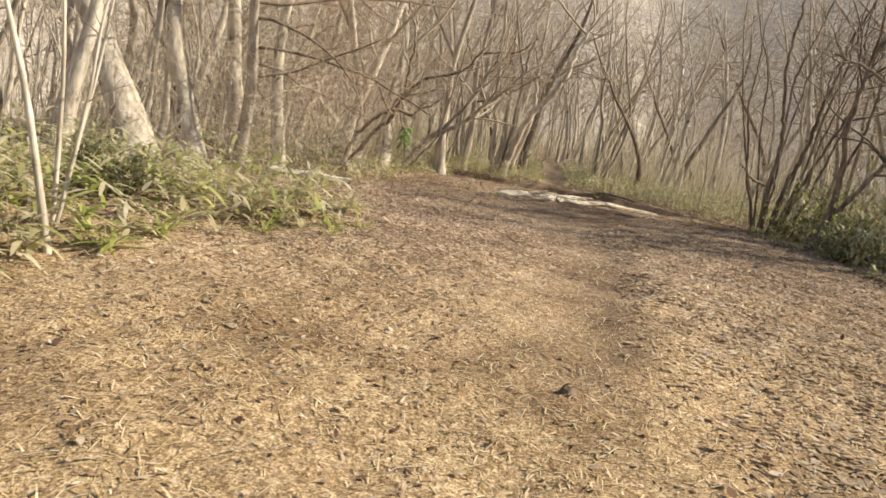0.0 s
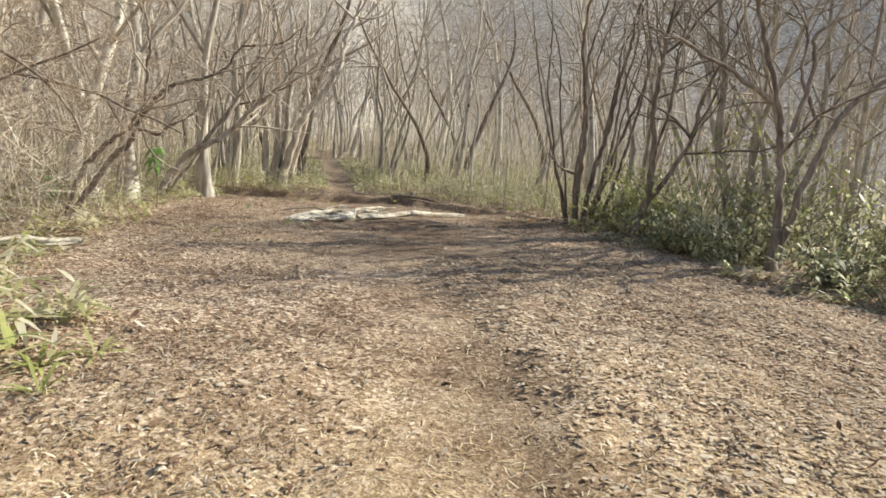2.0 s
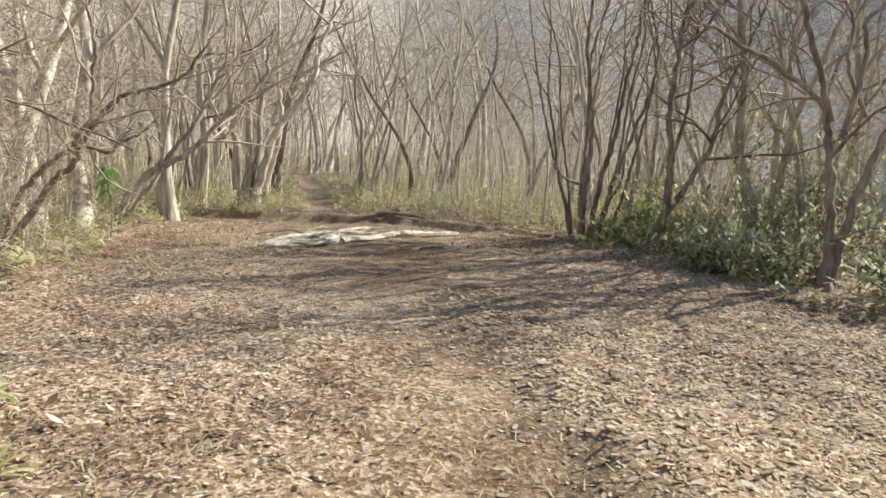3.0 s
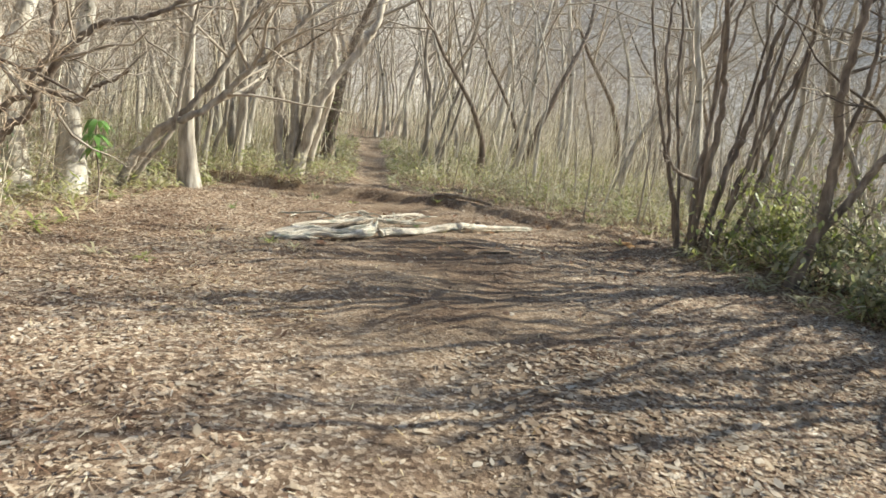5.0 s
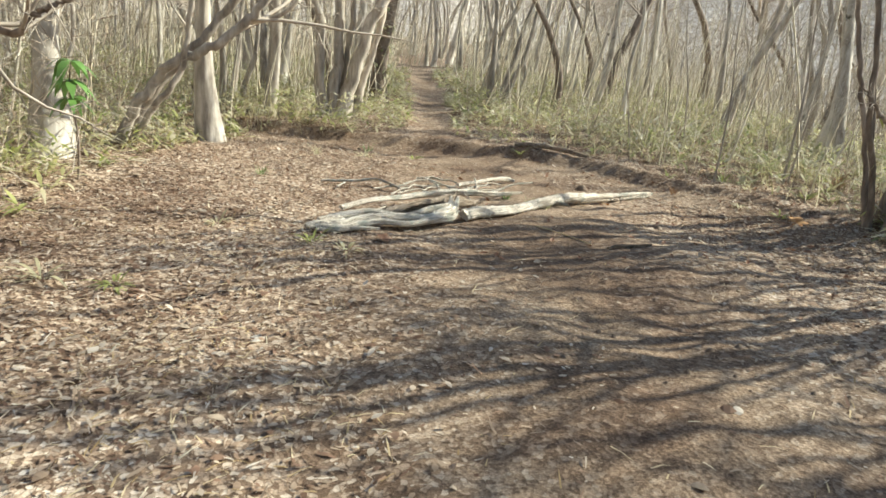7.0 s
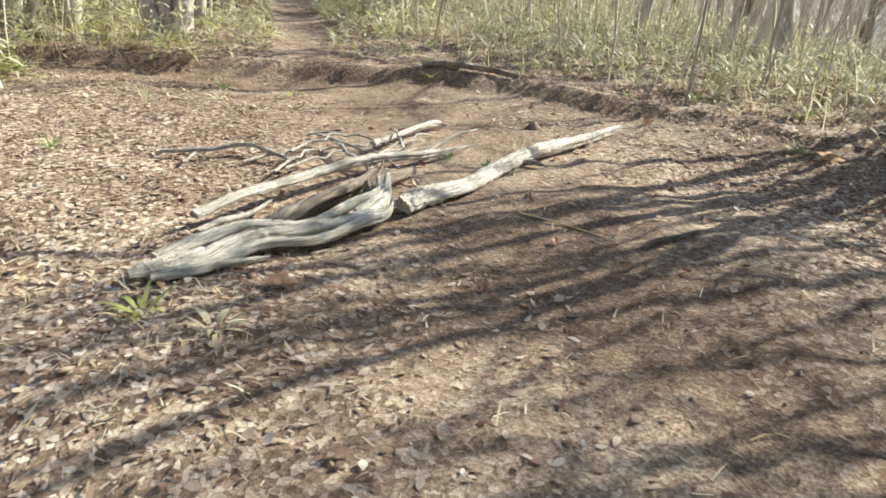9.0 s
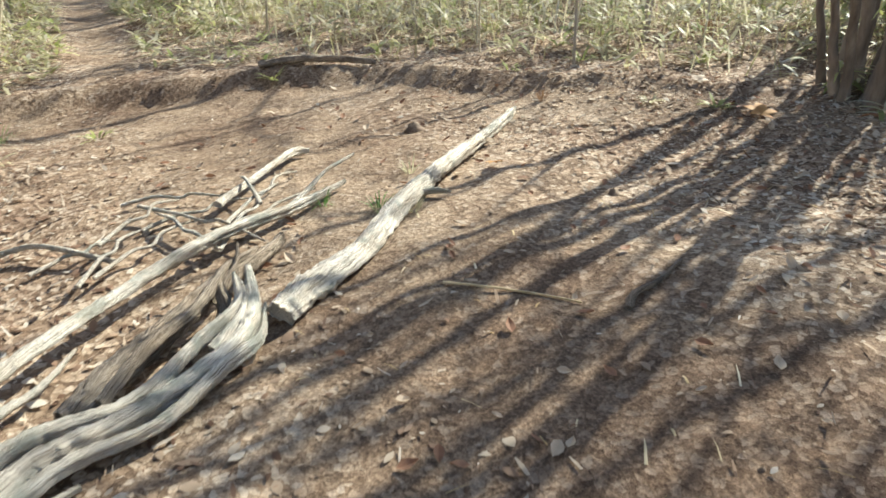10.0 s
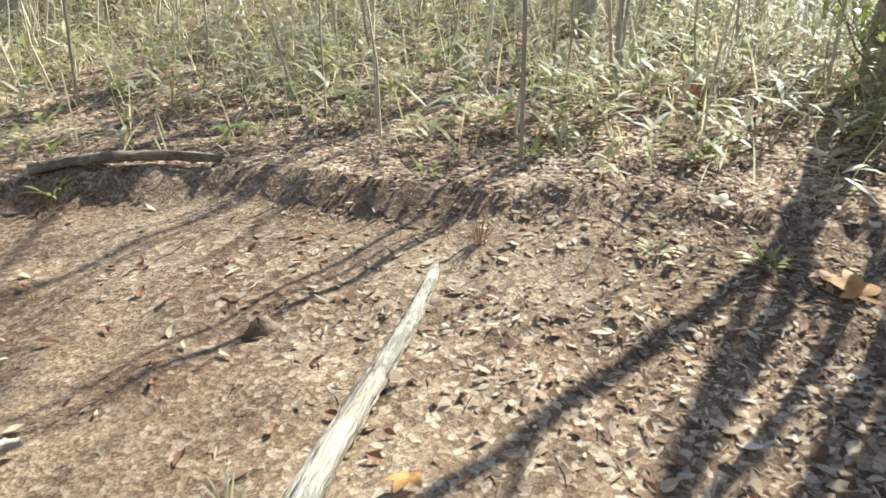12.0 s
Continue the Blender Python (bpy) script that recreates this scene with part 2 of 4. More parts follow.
def tube(g, pts, radii, sides=6, rough=0.0, rng=None, cap=True, form=None):
    p, r = np.asarray(pts, float), np.asarray(radii, float)
    t = unit(np.gradient(p, axis=0))
    ref = np.array((0, 0, 1.0)) if abs(t[:, 2]).mean() < 0.7 else np.array((1.0, 0, 0))
    a = unit(np.cross(t, ref))
    b = np.cross(t, a)
    th = np.linspace(0, 2 * np.pi, sides, endpoint=False)
    rr = np.repeat(r[:, None], sides, 1) * (1 if form is None else form)
    if rough:
        rr = rr * (1 + rough * rng.normal(0, 1, rr.shape)) * (1 + rough * rng.normal(0, 1, (1, sides)))
    v = p[:, None] + rr[..., None] * (np.cos(th)[None, :, None] * a[:, None] + np.sin(th)[None, :, None] * b[:, None])
    n = len(p)
    i, j = np.meshgrid(np.arange(n - 1), np.arange(sides), indexing="ij")
    k = (j + 1) % sides
    q = np.stack([i * sides + j, i * sides + k, (i + 1) * sides + k, (i + 1) * sides + j], -1).reshape(-1, 4)
    if cap and sides % 2 == 0:
        for base, flip in ((0, 1), ((n - 1) * sides, 0)):
            for s in range(sides // 2 - 1):
                f = [base + s, base + s + 1, base + sides - 2 - s, base + sides - 1 - s]
                q = np.vstack([q, f[::-1] if flip == 0 else f])
    g.add(v, q)


def smooth_line(pts, n):
    """A rounded run of n points through a few."""
    p = np.asarray(pts, float)
    m = len(p)
    e = np.vstack([2 * p[0] - p[1], p, 2 * p[-1] - p[-2]])
    out = []
    for u in np.linspace(0, m - 1 - 1e-6, n):
        i = int(u)
        f = u - i
        a, b, c, d = e[i], e[i + 1], e[i + 2], e[i + 3]
        out.append(0.5 * (2 * b + (c - a) * f + (2 * a - 5 * b + 4 * c - d) * f * f + (3 * b - a - 3 * c + d) * f ** 3))
    return np.array(out)


def blades(g, base, way, length, width, droop, segs=3, up=None, shape=(0.35, 1.0, 0.75, 0.04), fold=0.0):
    """Many leaves or blades at once: each a strip from base along way, that bends down by droop."""
    n = len(base)
    way = unit(way)
    up = np.tile((0, 0, 1.0), (n, 1)) if up is None else unit(up)
    side = unit(np.cross(way, up) + 1e-6)
    s = np.linspace(0, 1, segs + 1)
    w = np.interp(s, np.linspace(0, 1, len(shape)), shape)
    mid = base[:, None] + way[:, None] * (length[:, None] * s)[..., None]
    mid[..., 2] -= (droop * length)[:, None] * s ** 2
    half = side[:, None] * (0.5 * width[:, None] * w)[..., None]
    lift = np.cross(side, way)[:, None] * (fold * 0.5 * width[:, None] * w)[..., None]
    v = np.stack([mid - half + lift, mid + half + lift], 2).reshape(-1, 3)
    k = (np.arange(n) * 2 * (segs + 1))[:, None]
    i = np.arange(segs)[None, :] * 2
    q = np.stack([k + i, k + i + 1, k + i + 3, k + i + 2], -1).reshape(-1, 4)
    g.add(v, q)


def stalks(g, base, tip, r, bow, rng):
    """Many thin three-sided stems at once, slightly bowed."""
    n = len(base)
    s = np.array((0, 0.35, 0.7, 1.0))
    p = base[:, None] + (tip - base)[:, None] * s[None, :, None]
    p[..., :2] += (rng.normal(0, 1, (n, 1, 2)) * bow) * np.sin(s * np.pi)[None, :, None]
    th = np.array((0, 2.1, 4.2))
    ring = np.stack([np.cos(th), np.sin(th), 0 * th], -1)
    v = p[:, :, None] + (r[:, None] * np.array((1, 0.85, 0.6, 0.25)))[..., None, None] * ring
    q = []
    for i in range(3):
        for j in range(3):
            q.append([i * 3 + j, i * 3 + (j + 1) % 3, i * 3 + 3 + (j + 1) % 3, i * 3 + 3 + j])
    q = np.array(q)[None] + (np.arange(n) * 12)[:, None, None]
    g.add(v, q)


# ---- the lie of the land ----
BANK = np.array([(-0.6, 20.9), (0.8, 20.4), (2.6, 19.8), (4.2, 19.1), (4.9, 18.7), (5.35, 17.7), (5.9, 17.0), (6.3, 16.2)])


def smooth(a, b, x):
    t = np.clip((x - a) / (b - a), 0, 1)
    return t * t * (3 - 2 * t)


def left_edge(y):
    return np.interp(y, (-10, 0, 4, 6, 7.7, 9, 11, 14, 16.7, 19, 20, 20.5), (-5, -3.1, -2.7, -2.3, -1.0, -1.5, -1.9, -1.5, -1.1, -0.6, 0.3, 1.6))


def right_edge(y):
    return np.interp(y, (-10, 0, 5, 7.5, 10, 13.4, 15.5, 17, 18, 19.2, 20.3), (9, 8, 7.0, 6.5, 6.0, 6.4, 6.5, 6.0, 5.5, 4.2, 3.3))


def trail_x(y):
    return np.interp(y, (14, 18, 20, 25, 30, 38, 60, 90), (3.0, 2.6, 2.75, 3.5, 4.1, 4.9, 6.5, 4.0))


def rut_x(y):
    """The worn edge between the trodden path and the leafy shoulder."""
    return np.interp(y, (0, 3.8, 4.7, 5.7, 6.7, 7.6, 9.2, 11), (1.0, 1.15, 1.32, 1.55, 1.85, 2.05, 2.15, 2.3)) + 0.05 * np.sin(3.1 * y) + 0.03 * np.sin(7.3 * y)


def bank_side(x, y):
    """Distance to the worn lip of the trail, positive on the low side."""
    best, side = np.full(np.shape(x), 1e9), np.ones(np.shape(x))
    for a, b in zip(BANK[:-1], BANK[1:]):
        d = b - a
        t = np.clip(((x - a[0]) * d[0] + (y - a[1]) * d[1]) / (d @ d), 0, 1)
        px, py = x - a[0] - t * d[0], y - a[1] - t * d[1]
        dist = np.hypot(px, py)
        near = dist < best
        best = np.where(near, dist, best)
        side = np.where(near, np.where(d[0] * py - d[1] * px < 0, 1.0, -1.0), side)
    return best * side


def height(x, y):
    x, y = np.asarray(x, float), np.asarray(y, float)
    near = np.exp(-((x - 2) / 14) ** 4 - ((y - 12) / 26) ** 4)
    h = 0.27 * smooth(0, 7.5, y) - 0.09 * smooth(9, 16, y)
    h = h + near * (0.018 * np.sin(2.1 * x + 1.3 * y) + 0.015 * np.sin(3.7 * y - 1.9 * x + 1) + 0.008 * np.sin(9 * x + 7.3 * y) + 0.008 * np.sin(8 * y - 11 * x))
    wob = 0.025 * np.sin(5 * x + 2 * y) + 0.015 * np.sin(11 * x - 7 * y)
    d = bank_side(x, y) + wob
    h = h + np.where(np.abs(d) < 9, 0.03 * np.exp(-(np.minimum(d, 0) / 1.2) ** 2) * smooth(0.15, -0.05, d), 0)
    h = h - (0.04 + 0.085 * smooth(6.0, 4.8, x)) * smooth(-0.04, 0.18, d) * np.exp(-(np.maximum(d, 0) / 1.7) ** 2) * (d > -1)
    u = x - rut_x(y)
    h = h + smooth(3.0, 5.0, y) * smooth(11.5, 9.0, y) * (0.038 * smooth(-0.2, 0.35, u) * np.exp(-(np.maximum(u, 0) / 1.3) ** 2) - 0.05 * smooth(0.35, -0.25, u) * np.exp(-(np.minimum(u, 0) / 0.8) ** 2))
    tx = trail_x(y)
    h = h - 0.06 * np.exp(-((x - tx) / 0.4) ** 2) * smooth(20.2, 22, y)
    h = h + 0.02 * np.maximum(y - 24, 0) * smooth(300, 60, y)
    h = h - 9.0 * smooth(9, 45, x - 0.12 * np.maximum(y - 20, 0)) - 5.0 * smooth(7, 40, -x)
    h = h - 6.0 * smooth(-12, -60, y)
    r = np.hypot(x - 2, y - 12)
    az = np.arctan2(y - 12, x - 2)
    ridge = 125 + 16 * np.sin(3 * az + 0.5) + 8 * np.sin(7 * az) + 4 * np.sin(17 * az + 2)
    h = h - 14 * smooth(50, 130, r) * (1 - smooth(140, 400, r)) + ridge * smooth(120, 420, r)
    return h


def spaced(lo, hi, step, far, grow):
    mid = list(np.arange(lo, hi + step / 2, step))
    for sign, end in ((-1, 0), (1, -1)):
        out, s = [mid[end]], step
        while abs(out[-1]) < far:
            s = min(s * grow, 60)
            out.append(out[-1] + sign * s)
        mid = out[:0:-1] + mid if sign < 0 else mid + out[1:]
    return np.array(mid)


def build_ground():
    xs, ys = spaced(-3.2, 8, 0.1, 900, 1.16), spaced(1, 21.5, 0.08, 900, 1.16)
    gx, gy = np.meshgrid(xs, ys, indexing="ij")
    g = Geo()
    i, j = np.meshgrid(np.arange(len(xs) - 1), np.arange(len(ys) - 1), indexing="ij")
    n = len(ys)
    g.add(np.stack([gx, gy, height(gx, gy)], -1), np.stack([i * n + j, (i + 1) * n + j, (i + 1) * n + j + 1, i * n + j + 1], -1))
    me = g.mesh("ground", FLOOR)
    me.materials.append(HILL)
    cx, cy = (gx[:-1, :-1] + gx[1:, 1:]) / 2, (gy[:-1, :-1] + gy[1:, 1:]) / 2
    me.polygons.foreach_set("material_index", (np.hypot(cx - 2, cy - 12) > 75).astype(np.int32).ravel())
    straw = smooth(8.5, 3.5, gy) * 0.95
    d = bank_side(gx, gy)
    path = np.interp(gy, (0, 4, 8, 12, 16), (1.2, 1.6, 1.9, 2.3, 2.9))
    u = gx - rut_x(gy)
    soil = 0.95 * smooth(8, 12, gy) * np.exp(-((gx - path - 0.2) / 1.7) ** 2) * smooth(21, 18, gy)
    soil = np.maximum(soil, 0.85 * smooth(2.5, 4.5, gy) * smooth(13, 9, gy) * smooth(0.22, -0.05, u) * np.exp(-(np.minimum(u, 0) / 0.75) ** 2))
    soil = np.maximum(soil, 0.95 * (d > -0.05) * np.exp(-((d - 0.3) / 1.1) ** 2) * smooth(-2, 1, gx) * smooth(8, 6, gx))
    soil = np.maximum(soil, 0.8 * np.exp(-((gx - trail_x(gy)) / 0.3) ** 2) * smooth(18, 20, gy))
    for key, val in (("straw", straw), ("soil", np.clip(soil, 0, 1))):
        me.attributes.new(key, "FLOAT", "POINT").data.foreach_set("value", val.ravel())
    return tagged(new("ground", me), "forest clearing floor of dry grass, leaf litter and bare trodden soil", "ground", kind="structure")


GROUND = build_ground()


def on_ground(x, y, up=0.0):
    return np.stack([x, y, height(x, y) + up], -1)


def in_clearing(x, y, margin=0.0):
    inside = (x > left_edge(y) - margin) & (x < right_edge(y) + margin) & (y < 20.4)
    return inside | ((np.abs(x - trail_x(y)) < 0.4 + margin) & (y >= 19) & (y < 36))


# ---- trees ----


def limb(rng, start, way, length, n, wander, lift):
    p, d = [np.array(start, float)], unit(np.array(way, float))
    for _ in range(n):
        d = unit(d + rng.normal(0, wander, 3) + (0, 0, lift))
        p.append(p[-1] + d * length / n)
    return np.array(p)


def grow(rng, g, line, r0, level, sides, count, spread, lift, first=0.3, rmin=0.004, scale=0.5):
    """Side branches along a line, and theirs in turn."""
    n = len(line) - 1
    total = np.linalg.norm(line[-1] - line[0])
    for f in np.sort(rng.uniform(first, 1.0, count)):
        i = min(int(f * n), n - 1)
        p = line[i] + (line[i + 1] - line[i]) * (f * n - i)
        d = unit(line[i + 1] - line[i])
        out = unit(np.cross(d, rng.normal(0, 1, 3)))
        a = rng.uniform(*spread)
        way = d * math.cos(a) + out * math.sin(a)
        length = total * scale * rng.uniform(0.55, 1.15) * (1.15 - 0.6 * f)
        r = max(r0 * (1 - 0.75 * f) * rng.uniform(0.4, 0.65), rmin)
        sub = limb(rng, p, way, length, 5 if level > 1 else 2, 0.2, lift)
        tube(g, sub, np.linspace(r, max(r * 0.25, rmin * 0.6), len(sub)), sides, cap=False)
        if level > 1:
            grow(rng, g, sub, r, level - 1, 3, max(3, int(count * 0.6)), spread, lift, 0.2, rmin, scale)


def make_tree(seed, stems, tall, r, bark, twig, lean=(0, 0), fan=0.15, count=9, levels=3, first=0.35, flare=1.5, wander=0.095, rmin=0.004, at=None, label="", group="", spread=(0.5, 1.1), name="tree", lift=0.06):
    """A bare tree: one part a stem, with a flared foot, and a crown of limbs and twigs."""
    rng = np.random.default_rng(seed)
    root = new(name)
    crown = Geo()
    for k in range(stems):
        a = 2 * np.pi * (k + rng.uniform(-0.3, 0.3)) / stems
        foot = np.array((math.cos(a), math.sin(a), 0)) * (r * (1.1 + 0.25 * stems) * rng.uniform(0.5, 1.3) if stems > 1 else 0)
        tilt = np.array((lean[0], lean[1], 1.0)) + (np.array((math.cos(a), math.sin(a), 0)) * fan * rng.uniform(0.4, 1.5) if stems > 1 else 0)
        h, rr = tall * rng.uniform(0.75, 1.05), r * rng.uniform(0.65, 1.15) if stems > 1 else r
        line = limb(rng, foot + (0, 0, -0.15), tilt, h, 12, wander, 0.04)
        f = np.linspace(0, 1, 13)
        rad = rr * (1 - 0.82 * f)
        line = smooth_line(line, 19)
        rad = np.interp(np.linspace(0, 1, 19), f, rad)
        rad[:4] *= np.array((flare, 1 + (flare - 1) * 0.7, 1 + (flare - 1) * 0.35, 1 + (flare - 1) * 0.1))
        g = Geo()
        tube(g, line, rad, (10 if r > 0.12 else 8) if r > 0.06 else 6, 0.04, rng)
        part("trunk" if stems == 1 else "stem", g.mesh("trunk", bark), root)
        grow(rng, crown, line, rr, levels, 4, count, spread, lift, first, rmin)
    part("crown", crown.mesh("crown", twig), root, "bare branches and twigs")
    if at is not None:
        root.location = (at[0], at[1], float(height(at[0], at[1])))
    return tagged(root, label, "tree", group)


def shaped_tree(seed, x, y, runs, bark, twig, label, reach=3.0, count=9, levels=3, first=0.3, group="", spread=(0.4, 1.1)):
    """A bare tree whose stems follow given lines, run on upwards, and carry side branches."""
    root = new("tree")
    rng = np.random.default_rng(seed)
    crown = Geo()
    for pts, r, on in runs:
        p = np.array(pts, float)
        p[:, 1] += p[:, 2] * rng.normal(0, 0.1)
        if on:
            d = unit(p[-1] - p[-2]) * 0.6 + (0, 0, 0.4)
            p = np.vstack([p, limb(rng, p[-1], d, reach * on, 4, 0.16, 0.05)[1:]])
        n = 6 * len(p)
        line = smooth_line(p, n) + np.vstack([np.zeros((2, 3)), rng.normal(0, 0.22 * r, (n - 2, 3))])
        rad = r * (1 - 0.78 * np.linspace(0, 1, n) ** 0.8)
        if p[0][2] < 0.2:
            rad[:4] *= (1.5, 1.3, 1.15, 1.05)
        g = Geo()
        tube(g, line, rad, 8, 0.06, rng)
        part("stem", g.mesh("stem", bark), root)
        grow(rng, crown, line, r, levels, 4, count, spread, 0.05, first)
    part("crown", crown.mesh("crown", twig), root, "bare branches and twigs")
    root.location = (x, y, float(height(x, y)))
    return tagged(root, label, "tree", group)


# trees that stand by the clearing
shaped_tree(11, 6.8, 15.25, [
    ([(-0.22, 0.05, -0.1), (-0.3, 0.05, 0.44), (-0.55, 0.0, 1.05), (-0.7, 0.0, 1.8), (-0.85, 0.05, 2.6)], 0.035, 0.8),
    ([(-0.1, -0.1, -0.1), (-0.18, -0.1, 1.09), (-0.2, -0.12, 1.81), (-0.34, -0.1, 2.5), (-0.55, -0.1, 3.35)], 0.058, 0.9),
    ([(0.14, 0.0, -0.1), (0.21, 0.0, 0.83), (0.39, 0.0, 1.53), (0.53, 0.0, 2.12), (0.6, 0.0, 2.82), (0.75, 0.0, 3.51)], 0.058, 0.9),
    ([(0.24, 0.1, -0.1), (0.52, 0.15, 0.6), (0.79, 0.2, 1.52), (0.99, 0.2, 2.07), (1.29, 0.25, 2.91)], 0.052, 0.9),
    ([(-0.13, 0.15, -0.1), (-0.36, 0.2, 0.83), (-0.56, 0.25, 1.53), (-0.75, 0.3, 2.25), (-0.9, 0.3, 2.84)], 0.034, 0.8),
    ([(0.03, 0.1, -0.1), (-0.04, 0.12, 0.85), (0.02, 0.15, 1.59), (0.05, 0.2, 2.29), (0.02, 0.2, 3.19)], 0.044, 0.9),
    ([(0.3, -0.1, -0.1), (0.66, -0.1, 0.51), (0.86, -0.1, 1.18), (1.02, -0.1, 1.75), (1.2, -0.1, 2.4)], 0.044, 0.8),
    ([(0.1, -0.2, -0.1), (0.3, -0.25, 0.7), (0.5, -0.3, 1.6), (0.62, -0.3, 2.6), (0.85, -0.3, 3.6)], 0.039, 0.8),
    ([(0.0, 0.22, -0.1), (0.16, 0.3, 0.8), (0.22, 0.4, 1.8), (0.38, 0.45, 3.0)], 0.035, 0.8),
    ([(0.2, 0.2, -0.1), (0.42, 0.3, 0.8), (0.64, 0.4, 1.8), (0.8, 0.45, 3.0)], 0.035, 0.8),
    ([(-0.05, 0.3, -0.1), (-0.12, 0.4, 1.0), (-0.25, 0.5, 2.2), (-0.28, 0.55, 3.2)], 0.029, 0.7),
    ([(0.34, 0.02, -0.1), (0.45, 0.05, 0.6), (0.7, 0.05, 1.1), (0.72, 0.05, 2.0), (0.95, 0.1, 3.0)], 0.031, 0.7),
    ([(-0.16, -0.1, 1.02), (-0.5, -0.15, 1.12), (-0.68, -0.2, 1.28), (-0.82, -0.2, 1.4)], 0.032, 0)],
    BARK_DARK, BARK_GREY, "many-stemmed dark shrubby tree at the clearing's edge", 3.0, 4, 2, 0.5)
shaped_tree(12, 6.95, 13.4, [
    ([(-0.06, 0.0, -0.1), (0.2, 0.0, 0.71), (0.23, 0.0, 1.56), (0.14, 0.0, 2.31), (0.21, 0.0, 2.99)], 0.08, 1.2),
    ([(0.02, 0.05, -0.1), (0.14, 0.05, 0.5), (0.51, 0.1, 1.06), (0.89, 0.1, 1.8)], 0.065, 1.2),
    ([(0.2, 0.0, 1.5), (0.45, 0.05, 2.0), (0.6, 0.1, 2.8)], 0.035, 0.8)],
    BARK_DARK, BARK_DARK, "slim dark two-stemmed tree beside evergreen shrubs", 2.6, 10, 3, 0.35)
shaped_tree(13, 7.08, 10.2, [
    ([(0.0, 0.0, -0.12), (0.13, 0.0, 0.88), (0.16, 0.0, 1.87), (-0.02, 0.0, 2.3), (-1.01, 0.1, 2.86), (-1.75, 0.2, 3.15)], 0.07, 0),
    ([(0.1, 0.0, 2.0), (-0.07, 0.05, 2.73), (-0.28, 0.1, 3.55)], 0.045, 0.8),
    ([(0.11, 0.05, -0.12), (0.37, 0.05, 1.19), (0.83, 0.1, 2.13), (1.48, 0.15, 2.64)], 0.06, 0.6),
    ([(0.13, 0.0, 1.9), (0.38, 0.0, 2.7), (0.4, 0.0, 3.21), (1.2, 0.05, 3.67)], 0.04, 0.5),
    ([(0.8, 0.1, 2.1), (0.57, 0.15, 2.71), (0.66, 0.15, 3.23)], 0.032, 0.6)],
    BARK_DARK, BARK_DARK, "crooked dark forked tree among evergreen shrubs", 2.4, 9, 3, 0.3)

LEFT = "pale trees on the clearing's west side"
make_tree(21, 1, 11, 0.25, BARK_PALE, TWIG_TAN, (-0.28, 0.1), at=(-5.2, 11.5), label="thick pale-barked tree leaning away from the clearing", group=LEFT)
make_tree(22, 1, 11, 0.19, BARK_PALE, TWIG_TAN, (-0.1, 0.1), at=(-4.6, 12.3), label="thick pale-barked upright tree with flaking bark", group=LEFT)
make_tree(23, 1, 11, 0.17, BARK_PALE, TWIG_TAN, (0.02, 0.1), at=(-4.6, 14.6), label="straight pale-barked tree in the wood", group=LEFT)
make_tree(24, 1, 10, 0.11, BARK_PALE, TWIG_TAN, (0.0, 0.0), at=(-3.3, 13.2), label="straight pale-barked tree in the wood", group=LEFT)
make_tree(25, 1, 10, 0.14, BARK_PALE, TWIG_TAN, (0.08, 0.0), at=(-2.7, 16.8), label="straight pale-barked tree in the wood", group=LEFT)
make_tree(26, 1, 10, 0.13, BARK_PALE, TWIG_TAN, (-0.12, 0.05), at=(-1.85, 17.4), flare=1.9, label="pale tree with a flared mossy foot", group=LEFT)
make_tree(27, 1, 10, 0.12, BARK_PALE, TWIG_TAN, (-0.14, 0.05), at=(-2.45, 17.2), flare=1.9, label="pale tree with a flared mossy foot", group=LEFT)
make_tree(28, 1, 9, 0.1, BARK_GREY, TWIG_TAN, (-0.08, 0.05), at=(-0.42, 19.2), flare=2.2, label="dark and pale tree with a flared foot", group=LEFT)
shaped_tree(29, 1.3, 22.0, [
    ([(-0.2, 0.0, -0.1), (-0.36, 0.0, 2.11), (-0.45, 0.0, 3.2)], 0.085, 1.6),
    ([(-0.05, 0.1, -0.1), (0.04, 0.1, 2.01), (0.05, 0.15, 2.91), (-0.05, 0.2, 3.62)], 0.1, 1.6),
    ([(0.14, 0.0, -0.1), (0.6, 0.0, 1.62), (1.15, 0.0, 2.52), (1.56, 0.0, 3.17)], 0.12, 1.4),
    ([(0.3, 0.15, -0.1), (0.66, 0.2, 1.24), (0.84, 0.2, 2.26), (0.75, 0.3, 3.13)], 0.075, 1.5),
    ([(0.1, 0.3, -0.1), (0.25, 0.35, 1.6), (0.3, 0.4, 3.0)], 0.06, 1.5)],
    BARK_GREY, TWIG_TAN, "many-stemmed grey tree beside the trail", 3.2, 7, 3, 0.4)
ivy_tree = make_tree(30, 1, 8, 0.17, BARK_DARK, TWIG_TAN, (0.02, 0), at=(2.35, 25.2), label="dark ivy-grown trunk beside the trail")
rng = np.random.default_rng(301)
n = 420
a, z = rng.uniform(0, 2 * np.pi, n), rng.uniform(0, 1, n) ** 1.3 * 2.8
out = np.stack([np.cos(a), np.sin(a), 0 * a], -1)
g = Geo()
blades(g, out * rng.uniform(0.14, 0.24, n)[:, None] + np.stack([0.02 * z, 0 * z, z], -1), out + rng.normal(0, 0.7, (n, 3)), rng.uniform(0.06, 0.12, n), rng.uniform(0.05, 0.09, n), rng.uniform(0.1, 0.6, n), 3, shape=(0.3, 1.0, 0.7, 0.05), fold=0.2)
part("ivy", g.mesh("ivy", EVERGREEN), ivy_tree, "dusty green climbing ivy leaves")
